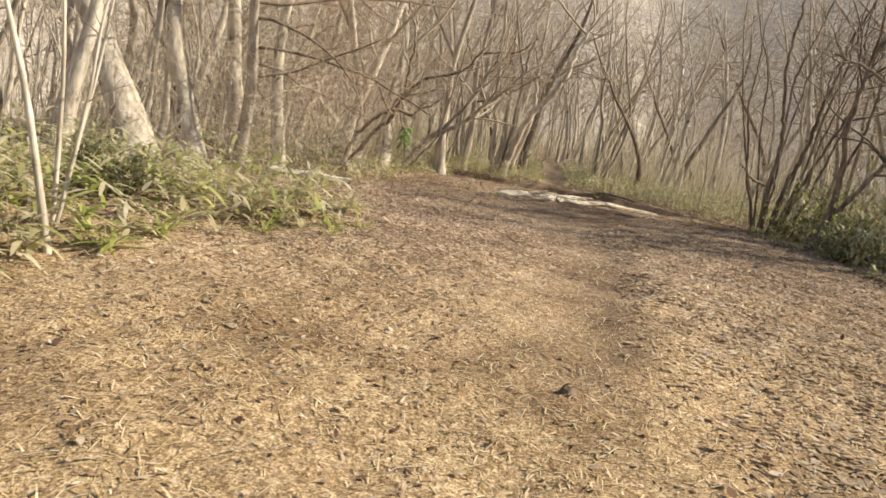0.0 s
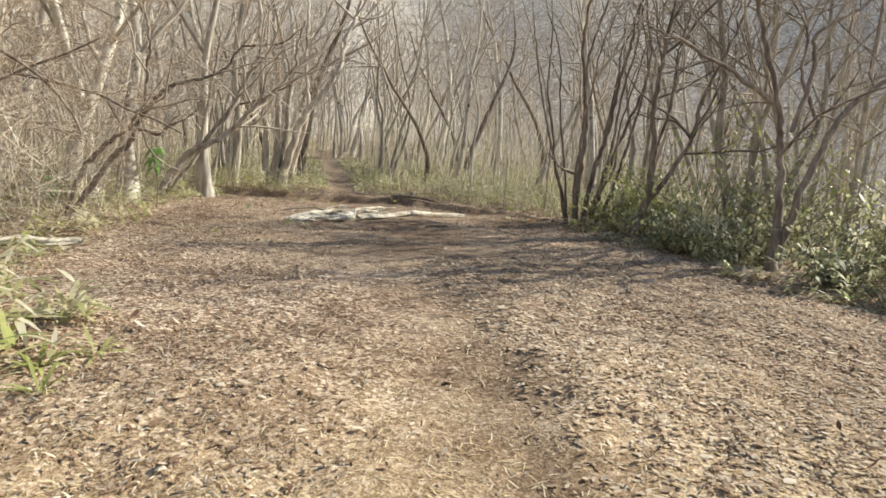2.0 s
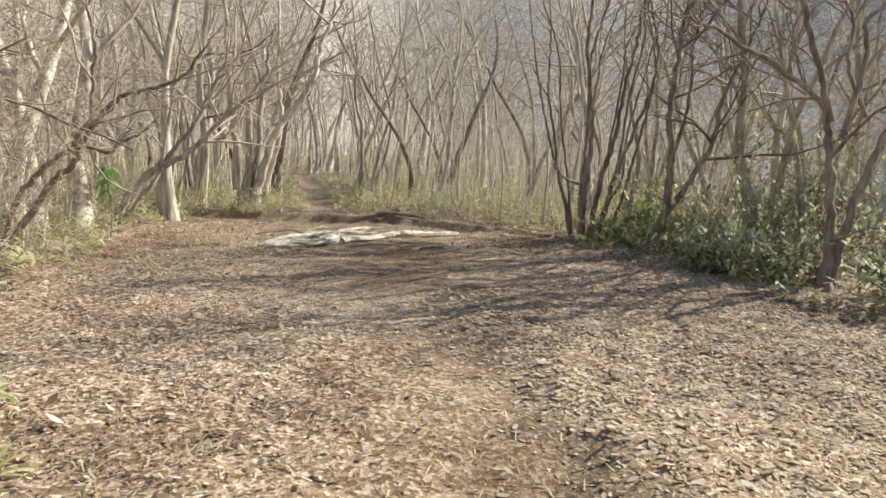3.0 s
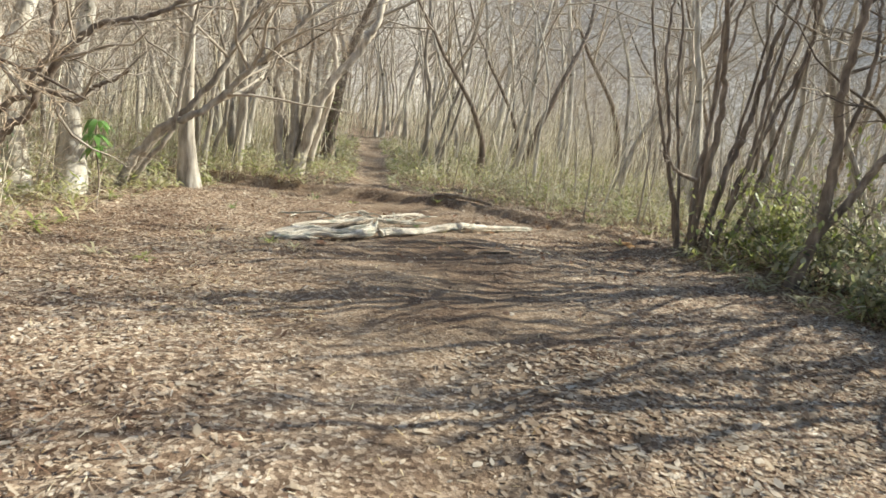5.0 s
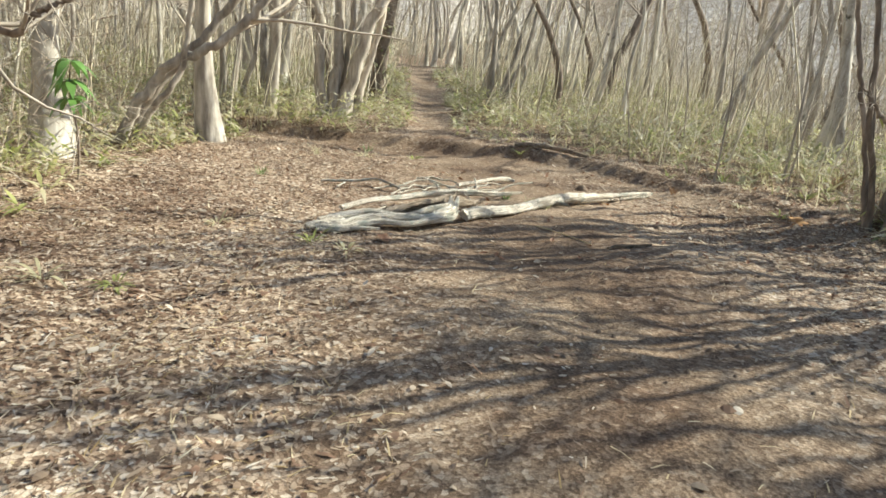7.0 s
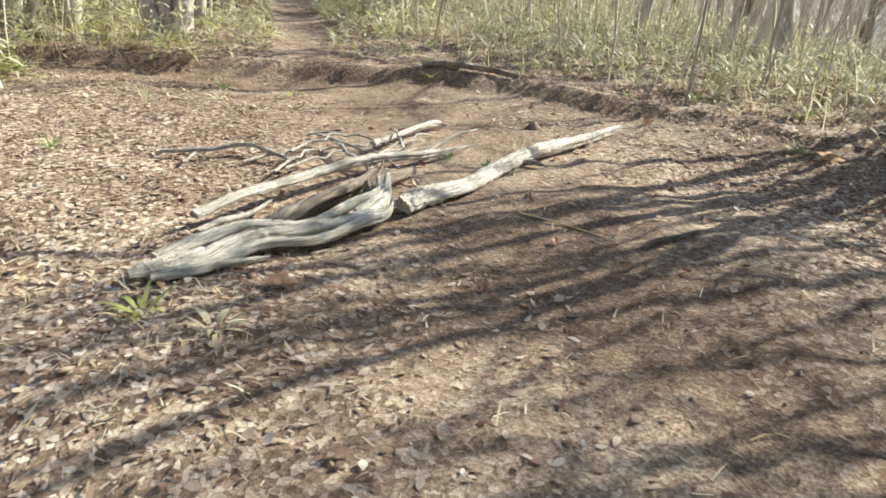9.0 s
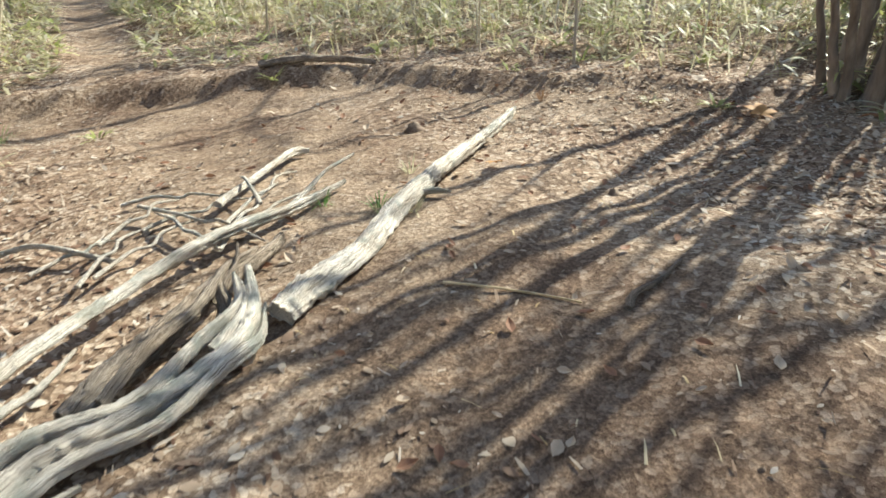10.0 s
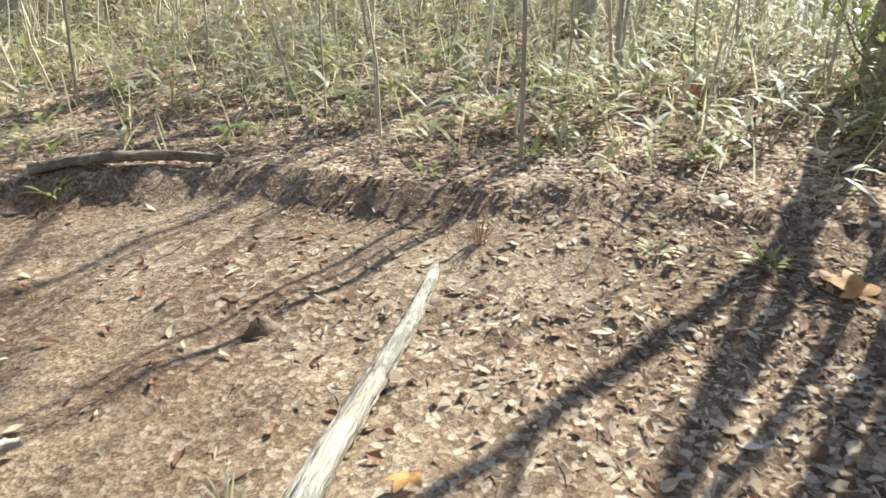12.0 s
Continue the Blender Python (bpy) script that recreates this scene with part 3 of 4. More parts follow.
make_tree(31, 1, 9, 0.07, BARK_PALE, TWIG_TAN, (0.2, 0), at=(5.0, 26.6), label="slender pale tree leaning beside the trail")
make_tree(32, 1, 9, 0.07, BARK_PALE, TWIG_TAN, (0.03, 0), at=(6.5, 28.0), label="slender pale tree beside the trail")
make_tree(33, 1, 9, 0.12, BARK_DARK, TWIG_TAN, (0.1, 0), at=(8.6, 27.5), label="dark upright tree in the thicket")
make_tree(34, 2, 9, 0.12, BARK_GREY, TWIG_TAN, (0.12, 0), 0.16, at=(12.0, 27.0), label="grey two-stemmed tree on the slope")


shaped_tree(40, -1.2, 18.2, [
    ([(-0.2, 0.0, -0.1), (0.1, 0.0, 0.5), (0.54, 0.0, 0.99), (0.96, 0.0, 1.2), (1.38, 0.0, 1.52), (1.68, 0.0, 1.91), (2.1, 0.0, 2.26), (2.51, 0.0, 2.8)], 0.078, 0.4),
    ([(-0.12, 0.1, -0.1), (0.39, 0.1, 0.81), (0.95, 0.1, 1.42), (1.35, 0.1, 2.01), (1.64, 0.1, 2.64), (1.83, 0.1, 3.03)], 0.072, 0.6),
    ([(-0.05, -0.1, -0.1), (0.3, -0.1, 0.5), (0.62, -0.1, 0.9), (0.75, -0.1, 1.6), (0.9, -0.1, 2.4)], 0.045, 0.5),
    ([(1.38, 0.0, 1.5), (1.75, -0.1, 1.62), (2.0, -0.2, 1.9)], 0.03, 0.4)],
    BARK_GREY, TWIG_TAN, "low arching tree with limbs reaching over the clearing", 2.5, 8, 3, 0.3)
shaped_tree(41, -2.6, 14.7, [
    ([(0.2, 0.0, -0.1), (0.55, 0.0, 0.5), (0.85, 0.0, 0.95), (1.07, 0.0, 1.14), (1.2, 0.0, 1.37), (1.14, 0.0, 1.5), (1.34, 0.0, 1.84), (1.4, 0.0, 2.34)], 0.06, 0.6),
    ([(1.17, 0.0, 1.44), (1.34, 0.0, 1.69), (1.57, 0.0, 2.01), (1.8, 0.0, 2.16), (2.21, 0.0, 2.27), (2.55, 0.0, 2.49)], 0.045, 0.4),
    ([(0.15, 0.1, -0.1), (0.4, 0.1, 0.7), (0.81, 0.1, 1.18), (1.14, 0.1, 1.4), (1.5, 0.1, 1.35)], 0.05, 0.3)],
    BARK_DARK, TWIG_TAN, "low crooked tree with arching dark limbs", 2.2, 8, 3, 0.25)


def spreading_tree(seed, x, y, runs, label, count=13):
    """A tree with level limbs and a mass of fine reddish twigs."""
    root = new("tree")
    rng = np.random.default_rng(seed)
    crown = Geo()
    line = smooth_line([(0, 0, -0.15), (0.1, 0, 1.5), (0.0, 0.1, 3.0), (0.2, 0.1, 5.0), (0.1, 0.3, 7.5)], 24)
    g = Geo()
    tube(g, line, np.linspace(0.12, 0.03, 24), 10, 0.05, rng)
    part("trunk", g.mesh("trunk", BARK_GREY), root)
    for z, dx, dy, rise in runs:
        i = int(np.argmin(abs(line[:, 2] - z)))
        reach = limb(rng, line[i], (dx, dy, rise), math.hypot(dx, dy), 9, 0.12, 0.0)
        g = Geo()
        tube(g, reach, np.linspace(0.032, 0.01, len(reach)), 7, 0.04, rng)
        part("limb", g.mesh("limb", BARK_DARK), root)
        grow(rng, crown, reach, 0.03, 3, 4, count, (0.4, 1.1), 0.02, 0.15, 0.0045, 0.42)
    part("crown", crown.mesh("crown", TWIG_RED), root, "fine reddish twigs")
    root.location = (x, y, float(height(x, y)))
    return tagged(root, label, "tree")


spreading_tree(51, -3.9, 12.6, [(1.5, 2.2, 1.2, 0.5), (2.0, 3.0, 1.6, 0.6), (2.6, 2.6, 0.2, 0.4), (3.0, 3.4, 2.0, 0.5), (3.6, 2.4, 2.6, 0.9), (1.9, 1.4, 2.4, 0.3)], "spreading tree with level limbs and fine reddish twigs")
spreading_tree(53, 0.2, 21.5, [(2.0, 2.0, -1.2, 0.8), (2.8, 2.4, 0.6, 0.8), (3.4, 1.6, -2.0, 0.8), (3.2, -1.8, -1.6, 0.6)], "spreading tree with level limbs and fine reddish twigs")


def sapling(seed, x, y, tip, r, bark, label):
    root = new("sapling")
    rng = np.random.default_rng(seed)
    t = np.array(tip, float)
    line = smooth_line([(0, 0, -0.08), t * 0.4 + (0.03, -0.02, 0), t * 0.7 - (0.02, 0, 0), t], 14)
    g = Geo()
    tube(g, line, np.linspace(r, r * 0.3, 14), 7, 0.04, rng)
    part("stem", g.mesh("stem", bark), root)
    crown = Geo()
    grow(rng, crown, line, r * 0.8, 2, 3, 7, (0.4, 1.0), 0.05, 0.35, 0.003, 0.35)
    part("crown", crown.mesh("crown", bark), root)
    root.location = (x, y, float(height(x, y)))
    return tagged(root, label, "sapling")


sapling(61, -2.75, 4.8, (-0.75, 0.3, 2.6), 0.03, BARK_PALE, "thin pale leaning sapling in bamboo grass")
sapling(62, -3.2, 5.6, (-0.1, 0.2, 3.0), 0.022, BARK_PALE, "thin pale sapling in bamboo grass")
sapling(63, -3.6, 6.4, (0.5, 0.2, 2.8), 0.02, BARK_PALE, "thin pale sapling in bamboo grass")
sapling(69, -3.3, 4.4, (-0.2, 0.3, 2.8), 0.025, BARK_PALE, "thin pale sapling in bamboo grass")
sapling(70, -3.0, 5.25, (0.25, 0.4, 2.4), 0.018, BARK_PALE, "thin pale crooked sapling in bamboo grass")
sapling(71, -3.7, 5.0, (-0.4, 0.3, 3.0), 0.03, BARK_PALE, "thin pale sapling in bamboo grass")
sapling(64, 6.1, 17.45, (-0.02, 0.1, 2.6), 0.014, BARK_GREY, "thin grey sapling on the bank")
sapling(65, 7.2, 17.6, (0.05, 0.1, 3.0), 0.02, BARK_GREY, "thin grey sapling on the bank")
sapling(66, 7.32, 17.66, (0.35, 0.2, 2.8), 0.014, BARK_GREY, "thin grey sapling on the bank")
sapling(67, 7.3, 20.5, (-0.3, 0.2, 2.6), 0.016, BARK_GREY, "thin grey sapling on the bank")
sapling(68, 5.9, 19.6, (-0.5, 0.3, 2.4), 0.012, BARK_GREY, "thin grey sapling on the bank")

for k, (x, y, h) in enumerate([(8.9, 12.4, 6.3), (10.2, 11.8, 7.0), (9.2, 13.5, 7.0), (11.5, 11.9, 7.5), (9.9, 15.2, 7.5), (11.8, 14.0, 8.0), (8.35, 16.15, 6.5), (9.1, 16.6, 7.0)]):
    make_tree(80 + k, 3 if k in (0, 2) else 1 + k % 2, h, 0.1 if k in (0, 2) else 0.07, BARK_GREY, BARK_GREY, (0.0 if k < 2 else 0.06, 0.02), 0.15, 4 if k in (4, 6, 7) else 9, 3, 0.35, 1.4, 0.11, 0.006 if k in (0, 2) else 0.004, at=(x, y), label="bare crooked tree behind evergreen shrubs", group="trees of the slope")

# the wood beyond: some kinds, each repeated
KINDS = [make_tree(100, 1, 10, 0.12, BARK_PALE, TWIG_TAN, (0.04, 0), count=8), make_tree(101, 1, 9, 0.1, BARK_GREY, TWIG_TAN, (0.06, 0), count=8, wander=0.12),
         make_tree(102, 2, 9, 0.085, BARK_PALE, TWIG_TAN, (0.04, 0), 0.12, 6), make_tree(103, 1, 10, 0.115, BARK_DARK, TWIG_TAN, (0.03, 0), count=8, wander=0.12),
         make_tree(104, 1, 8, 0.06, BARK_PALE, TWIG_TAN, (0.1, 0), count=7, wander=0.13), make_tree(105, 3, 8, 0.065, BARK_GREY, TWIG_TAN, (0.04, 0), 0.12, 5, wander=0.12),
         make_tree(106, 1, 9, 0.07, BARK_GREY, TWIG_TAN, (-0.05, 0.05), count=7, wander=0.13), make_tree(107, 1, 8, 0.055, BARK_PALE, TWIG_TAN, (0.0, 0), count=7, wander=0.14)]
rng = np.random.default_rng(7)
spots = [(o.location.x, o.location.y) for o in scene.objects if o.parent is None and o.get("category") == "tree" and o.location.length > 1]
places = []
for _ in range(12000):
    if len(places) >= 490:
        break
    x, y = rng.uniform(-26, 36), 7 + 62 * rng.uniform() ** 1.25
    if abs(x - 3) > 6 + 0.62 * (y + 1) or in_clearing(x, y, 0.9) or (x > 6 and y < 9.6 + 0.28 * (x - 6)) or (-4 < x < 9.3 and y < 22.5) or (x > 11 and rng.uniform() < 0.35):
        continue
    if x < 0 and y < 10 and x > -6:
        continue
    gap = 1.0 if y < 35 else 1.5
    if min(math.hypot(x - a, y - b) for a, b in spots) < gap:
        continue
    spots.append((x, y))
    places.append((x, y))
for x, y in [(-7, 2), (-8, 5), (-7, -4), (-3, -9), (4, -11), (10, -8), (12, -3), (-9, 8), (-11, 0)]:
    places.append((x, y))
places.sort(key=lambda s: math.hypot(s[0] - 2, s[1] - 9))
far_trunks, far_crowns = Geo(), Geo()
SLIGHT = [make_tree(120 + k, 1 + (k == 3), 9, 0.07, BARK_GREY, TWIG_TAN, (0.02 * k, 0), 0.12, 10, 2, 0.25, wander=0.12, rmin=0.006) for k in range(5)]
for k, (x, y) in enumerate(places):
    kind = KINDS[int(rng.integers(len(KINDS)))]
    s = rng.uniform(0.75, 1.2)
    m = pose(x, y, float(height(x, y)), rng.normal(0, 3), rng.normal(0, 3), rng.normal(0, 40)) @ Matrix.Scale(s, 4)
    if k < len(KINDS):
        KINDS[k].matrix_basis = m
        tagged(KINDS[k], "bare slender tree in the winter wood", "tree", "trees of the wood")
    elif k < 255:
        copy_thing(kind, m)
    else:
        # the distant rest, joined
        for child in SLIGHT[k % 5].children:
            me = child.data
            v, q = np.empty(len(me.vertices) * 3), np.empty(len(me.loops), dtype=np.int32)
            me.vertices.foreach_get("co", v)
            me.loops.foreach_get("vertex_index", q)
            w = np.array(m)
            (far_crowns if child.name.startswith("crown") else far_trunks).add(v.reshape(-1, 3) @ w[:3, :3].T + w[:3, 3], q.reshape(-1, 4))
for ob in SLIGHT:
    for o in (*ob.children, ob):
        bpy.data.objects.remove(o)
tagged(new("far_trunks", far_trunks.mesh("far_trunks", BARK_GREY)), "trunks of the distant bare winter wood", "woodland", kind="stuff")
tagged(new("far_crowns", far_crowns.mesh("far_crowns", TWIG_TAN)), "bare crowns of the distant winter wood", "woodland", kind="stuff")

# ---- undergrowth ----


def brushwood(seed, n, box, mat, label, upright):
    """Fine twigs of the many small trees and bushes, in loose sprays."""
    rng = np.random.default_rng(seed)
    x0, x1, y0, y1, z0, z1 = box
    c = n // 14
    cx, cy = rng.uniform(x0, x1, c), rng.uniform(y0, y1, c)
    ok = ~in_clearing(cx, cy, 0.2)
    cx, cy = cx[ok], cy[ok]
    c = len(cx)
    centre = on_ground(cx, cy) + np.stack([0 * cx, 0 * cx, z0 + (z1 - z0) * rng.uniform(0, 1, c) ** 1.4], -1)
    i = rng.integers(0, c, n)
    lean = unit(np.stack([rng.normal(0.2, 0.7, c), rng.normal(0, 0.7, c), rng.uniform(upright, upright + 0.9, c)], -1))
    way = lean[i] + rng.normal(0, 0.42, (n, 3))
    g = Geo()
    blades(g, centre[i] + rng.normal(0, 0.3, (n, 3)), way, rng.uniform(0.25, 0.95, n), rng.uniform(0.003, 0.008, n), rng.normal(0, 0.15, n), 2, rng.normal(0, 1, (n, 3)), (1, 0.7, 0.3))
    tagged(new("brushwood", g.mesh("brushwood", mat)), label, "undergrowth", kind="stuff")


brushwood(71, 30000, (-7, 3.5, 11.5, 26, 1.7, 6.5), FINE_RED, "reddish tan haze of fine winter twigs", -0.1)
brushwood(74, 8000, (-6.5, 0.3, 10.5, 18, 0.1, 1.9), FINE_RED, "low reddish brush of bare twigs between trunks", 0.1)
brushwood(72, 36000, (-16, 18, 24, 46, 0.8, 8.0), FINE_TAN, "tan haze of fine winter twigs in the wood", 0.3)
brushwood(73, 9000, (7.5, 16, 10, 22, 0.5, 4.0), FINE_TAN, "fine bare twigs on the slope", 0.3)



def thicket():
    """Thin upright stems that fill the wood."""
    rng = np.random.default_rng(70)
    n = 11000
    x, y = rng.uniform(-18, 26, n), 14 + 34 * rng.uniform(0, 1, n) ** 1.1
    ok = ~in_clearing(x, y, 0.5) & (np.hypot(x - 6.75, y - 15) > 1) & ((y > 22.5) | (rng.uniform(0, 1, n) < 0.35))
    x, y = x[ok], y[ok]
    b = on_ground(x, y, -0.03)
    h = rng.gamma(3, 0.45, len(x))
    tip = b + np.stack([rng.normal(0.08, 0.16, len(x)) * h, rng.normal(0, 0.14, len(x)) * h, h], -1)
    g = Geo()
    stalks(g, b, tip, 0.004 + 0.0045 * h, 0.06, rng)
    tw = len(x)
    i = rng.integers(0, len(x), tw)
    f = rng.uniform(0.35, 0.95, tw)[:, None]
    p = b[i] + (tip[i] - b[i]) * f
    w = unit(np.stack([rng.normal(0, 1, tw), rng.normal(0, 1, tw), rng.uniform(0.2, 1.4, tw)], -1)) * rng.uniform(0.15, 0.6, tw)[:, None]
    stalks(g, p, p + w, np.full(tw, 0.003), 0.02, rng)
    tagged(new("thicket", g.mesh("thicket", STALK)), "thicket of thin dry saplings and stalks", "undergrowth", kind="stuff")


thicket()


def tall_grass():
    """Upright straw-coloured grass at the foot of the wood."""
    rng = np.random.default_rng(77)
    n = 30000
    x, y = rng.uniform(-7, 15, n), rng.uniform(14.5, 34, n)
    edge = np.where(y > 20.2, np.abs(x - trail_x(y)) - 0.5, np.maximum(left_edge(y) - x, x - right_edge(y)))
    keep = (edge > 0.25) & (rng.uniform(0, 1, n) < np.clip(edge * 0.5, 0.1, 0.9)) & (rng.uniform(0, 1, n) < 0.6 + 0.4 * np.sin(2.1 * x + 0.7) * np.sin(1.6 * y))
    x, y, edge = x[keep], y[keep], edge[keep]
    n = len(x)
    way = np.stack([rng.normal(0, 0.3, n), rng.normal(0, 0.3, n), np.ones(n)], -1)
    g = Geo()
    blades(g, on_ground(x, y, -0.01), way, rng.gamma(5, 0.1, n).clip(0.15, 1.1) * np.clip(0.5 + 0.3 * edge, 0.5, 1), rng.uniform(0.005, 0.013, n), rng.uniform(0, 0.4, n), 2, rng.normal(0, 1, (n, 3)), (0.8, 1.0, 0.1))
    tagged(new("tall_grass", g.mesh("tall_grass", TALL_GRASS)), "tall straw-coloured winter grass below the trees", "grass", kind="stuff")


tall_grass()


def bamboo_clump(rng, g, at, size, leaves, big=1.0):
    """Short culms with long pointed leaves in whorls."""
    n = leaves
    a = rng.uniform(0, 2 * np.pi, n)
    rad = 0.25 * size * np.sqrt(rng.uniform(0, 1, n))
    base = np.array(at) + np.stack([rad * np.cos(a), rad * np.sin(a), rng.uniform(0.05, 1.0, n) ** 1.0 * size], -1)
    a2 = rng.uniform(0, 2 * np.pi, n)
    way = np.stack([np.cos(a2), np.sin(a2), rng.uniform(-0.1, 0.9, n)], -1)
    blades(g, base, way, big * rng.uniform(0.14, 0.27, n), big * rng.uniform(0.024, 0.042, n), rng.uniform(0.1, 0.5, n), 3)


def bamboo_grass():
    rng = np.random.default_rng(80)
    far, green, st = Geo(), Geo(), Geo()
    n = 12000
    x, y = rng.uniform(-9, 15, n), rng.uniform(2.5, 34, n)
    le, re = left_edge(y), right_edge(y)
    away = np.where(y > 20.2, np.minimum(np.abs(x - trail_x(y)) - 0.5, 3), np.maximum(le - x, x - re))
    ok = (away > -0.1) & (away < 9) & ~((x > 5.8) & (y < 14.2) & (rng.uniform(0, 1, n) < 0.55)) & ~((x < 0) & (y > 8.2) & (y < 16) & (rng.uniform(0, 1, n) < 0.6))
    north = (x > 3.4) & (y > 15.5) & (y < 21)
    ok &= rng.uniform(0, 1, n) < np.where(north, np.clip(away * 0.45, 0.08, 0.85), np.clip(1.1 - away * 0.1, 0.15, 1))
    count = 0
    for px, py, aw in zip(x[ok], y[ok], away[ok]):
        size = rng.uniform(0.16, 0.55) * (0.4 + 0.5 * min(1, max(aw, 0) / 0.8)) * (1.45 if px < 0 and py < 9 else 1.0)
        at = (px, py, float(height(px, py)))
        bamboo_clump(rng, green if rng.uniform() < 0.16 else far, at, size, int(rng.integers(8, 15)), 1.35 if px < 0 and py < 9 else 1.0)
        k = int(rng.integers(0, 2))
        if not k:
            continue
        b = np.array(at) + np.stack([rng.normal(0, 0.08, k), rng.normal(0, 0.08, k), np.full(k, -0.02)], -1)
        stalks(st, b, b + np.stack([rng.normal(0, 0.06, k), rng.normal(0, 0.06, k), size * rng.uniform(0.8, 1.6, k)], -1), np.full(k, 0.003), 0.02, rng)
    tagged(new("bamboo_grass", far.mesh("bamboo_grass", SASA)), "pale green and straw-coloured dwarf bamboo grass", "grass", kind="stuff")
    tagged(new("fresh_bamboo_grass", green.mesh("fresh_bamboo_grass", SASA_FRESH)), "fresh yellow-green dwarf bamboo leaves", "grass", kind="stuff")
    tagged(new("bamboo_grass_culms", st.mesh("bamboo_grass_culms", STALK)), "dry culms of dwarf bamboo", "grass", kind="stuff")


bamboo_grass()


def shrub(seed, x, y, size, leaves, mat, label, leaf=(0.06, 0.11)):
    """An evergreen shrub: branching stems and a loose, uneven mass of oval leaves."""
    rng = np.random.default_rng(seed)
    root = new("shrub")
    g, f = Geo(), Geo()
    ends = []
    for _ in range(9):
        a = rng.uniform(0, 2 * np.pi)
        line = limb(rng, (0.1 * math.cos(a), 0.1 * math.sin(a), -0.05), (math.cos(a) * 0.7, math.sin(a) * 0.7, 1.0), size * rng.uniform(0.7, 1.3), 7, 0.2, 0.05)
        tube(g, line, np.linspace(0.012, 0.004, 8), 4, cap=False)
        for _ in range(5):
            i = int(rng.integers(2, 7))
            sub = limb(rng, line[i], rng.normal(0, 1, 3) + (0, 0, 0.4), size * rng.uniform(0.2, 0.5), 4, 0.2, 0.05)
            tube(g, sub, np.linspace(0.006, 0.002, 5), 3, cap=False)
            ends += list(sub[1:])
        ends += list(line[3:])
    ends = np.array(ends)
    i = rng.integers(0, len(ends), leaves)
    b = ends[i] + rng.normal(0, 0.05 * size + 0.02, (leaves, 3))
    b[:, 2] = np.maximum(b[:, 2], 0.02)
    w = rng.normal(0, 1, (leaves, 3)) + (0, 0, 0.25)
    blades(f, b, w, rng.uniform(*leaf, leaves), rng.uniform(leaf[0] * 0.42, leaf[1] * 0.42, leaves), rng.uniform(0, 0.4, leaves), 3, shape=(0.15, 0.9, 1.0, 0.65, 0.05))
    part("branchwork", g.mesh("branchwork", BARK_DARK), root)
    part("foliage", f.mesh("foliage", mat), root, "glossy oval leaves")
    root.location = (x, y, float(height(x, y)))
    return tagged(root, label, "shrub", "evergreen shrubs")


rng = np.random.default_rng(9)
for k, (x, y, s) in enumerate([(7.6, 8.0, 0.8), (8.5, 8.8, 1.0), (7.0, 9.0, 0.55), (8.0, 9.7, 0.9), (7.7, 11.0, 0.9), (6.7, 10.9, 0.55), (8.7, 11.3, 1.1), (7.4, 12.0, 0.8), (8.2, 12.9, 1.0), (7.3, 13.3, 0.75), (9.4, 10.0, 1.2), (9.6, 12.4, 1.3),
                               (7.9, 14.4, 0.9), (7.4, 7.0, 0.6), (8.4, 6.9, 0.9), (6.75, 11.9, 0.5)]):
    shrub(200 + k, x, y, s * 1.2, 480, SASA if k % 3 == 1 else EVERGREEN, "glossy evergreen shrub with sunlit leaves below bare trees", (0.08, 0.16))
for k, (x, y, s) in enumerate([(-3.4, 7.1, 0.55), (-3.9, 7.7, 0.6)]):
    shrub(230 + k, x, y, s, 700, EVERGREEN, "low dark green shrub in bamboo grass")
shrub(241, -2.9, 16.6, 0.7, 260, AUCUBA, "small evergreen with broad leaves", (0.1, 0.18))
for k, (x, y, s) in enumerate([(8.6, 13.6, 2.2), (9.8, 11.2, 2.4), (10.6, 13.0, 2.2), (9.0, 16.2, 1.2), (7.8, 14.5, 1.5), (7.35, 14.25, 0.8), (8.0, 12.2, 1.7)]):
    shrub(250 + k, x, y, s, 560, SASA_FRESH, "tall loose shrub with sparse yellow-green leaves", (0.07, 0.14))



def leafy_plant(seed, x, y, n, long, wide, mat, label, name="plant", rise=(0.4, 1.6), droop=(0.2, 0.7)):
    """A low rosette of arching leaves, each a part of its own."""
    rng = np.random.default_rng(seed)
    root = new(name)
    for k in range(n):
        g = Geo()
        a = 2.4 * k + rng.uniform(-0.4, 0.4)
        way = np.array([(math.cos(a), math.sin(a), rng.uniform(*rise))])
        blades(g, np.array([(0.02 * math.cos(a), 0.02 * math.sin(a), -0.01)]), way, np.array([long * rng.uniform(0.6, 1.1)]), np.array([wide * rng.uniform(0.8, 1.1)]), np.array([rng.uniform(*droop)]), 6, shape=(0.25, 0.7, 1.0, 0.85, 0.5, 0.03), fold=0.12)
        part("leaf", g.mesh("leaf", mat), root)
    root.location = (x, y, float(height(x, y)))
    return tagged(root, label, "plant", "low plants of the clearing")


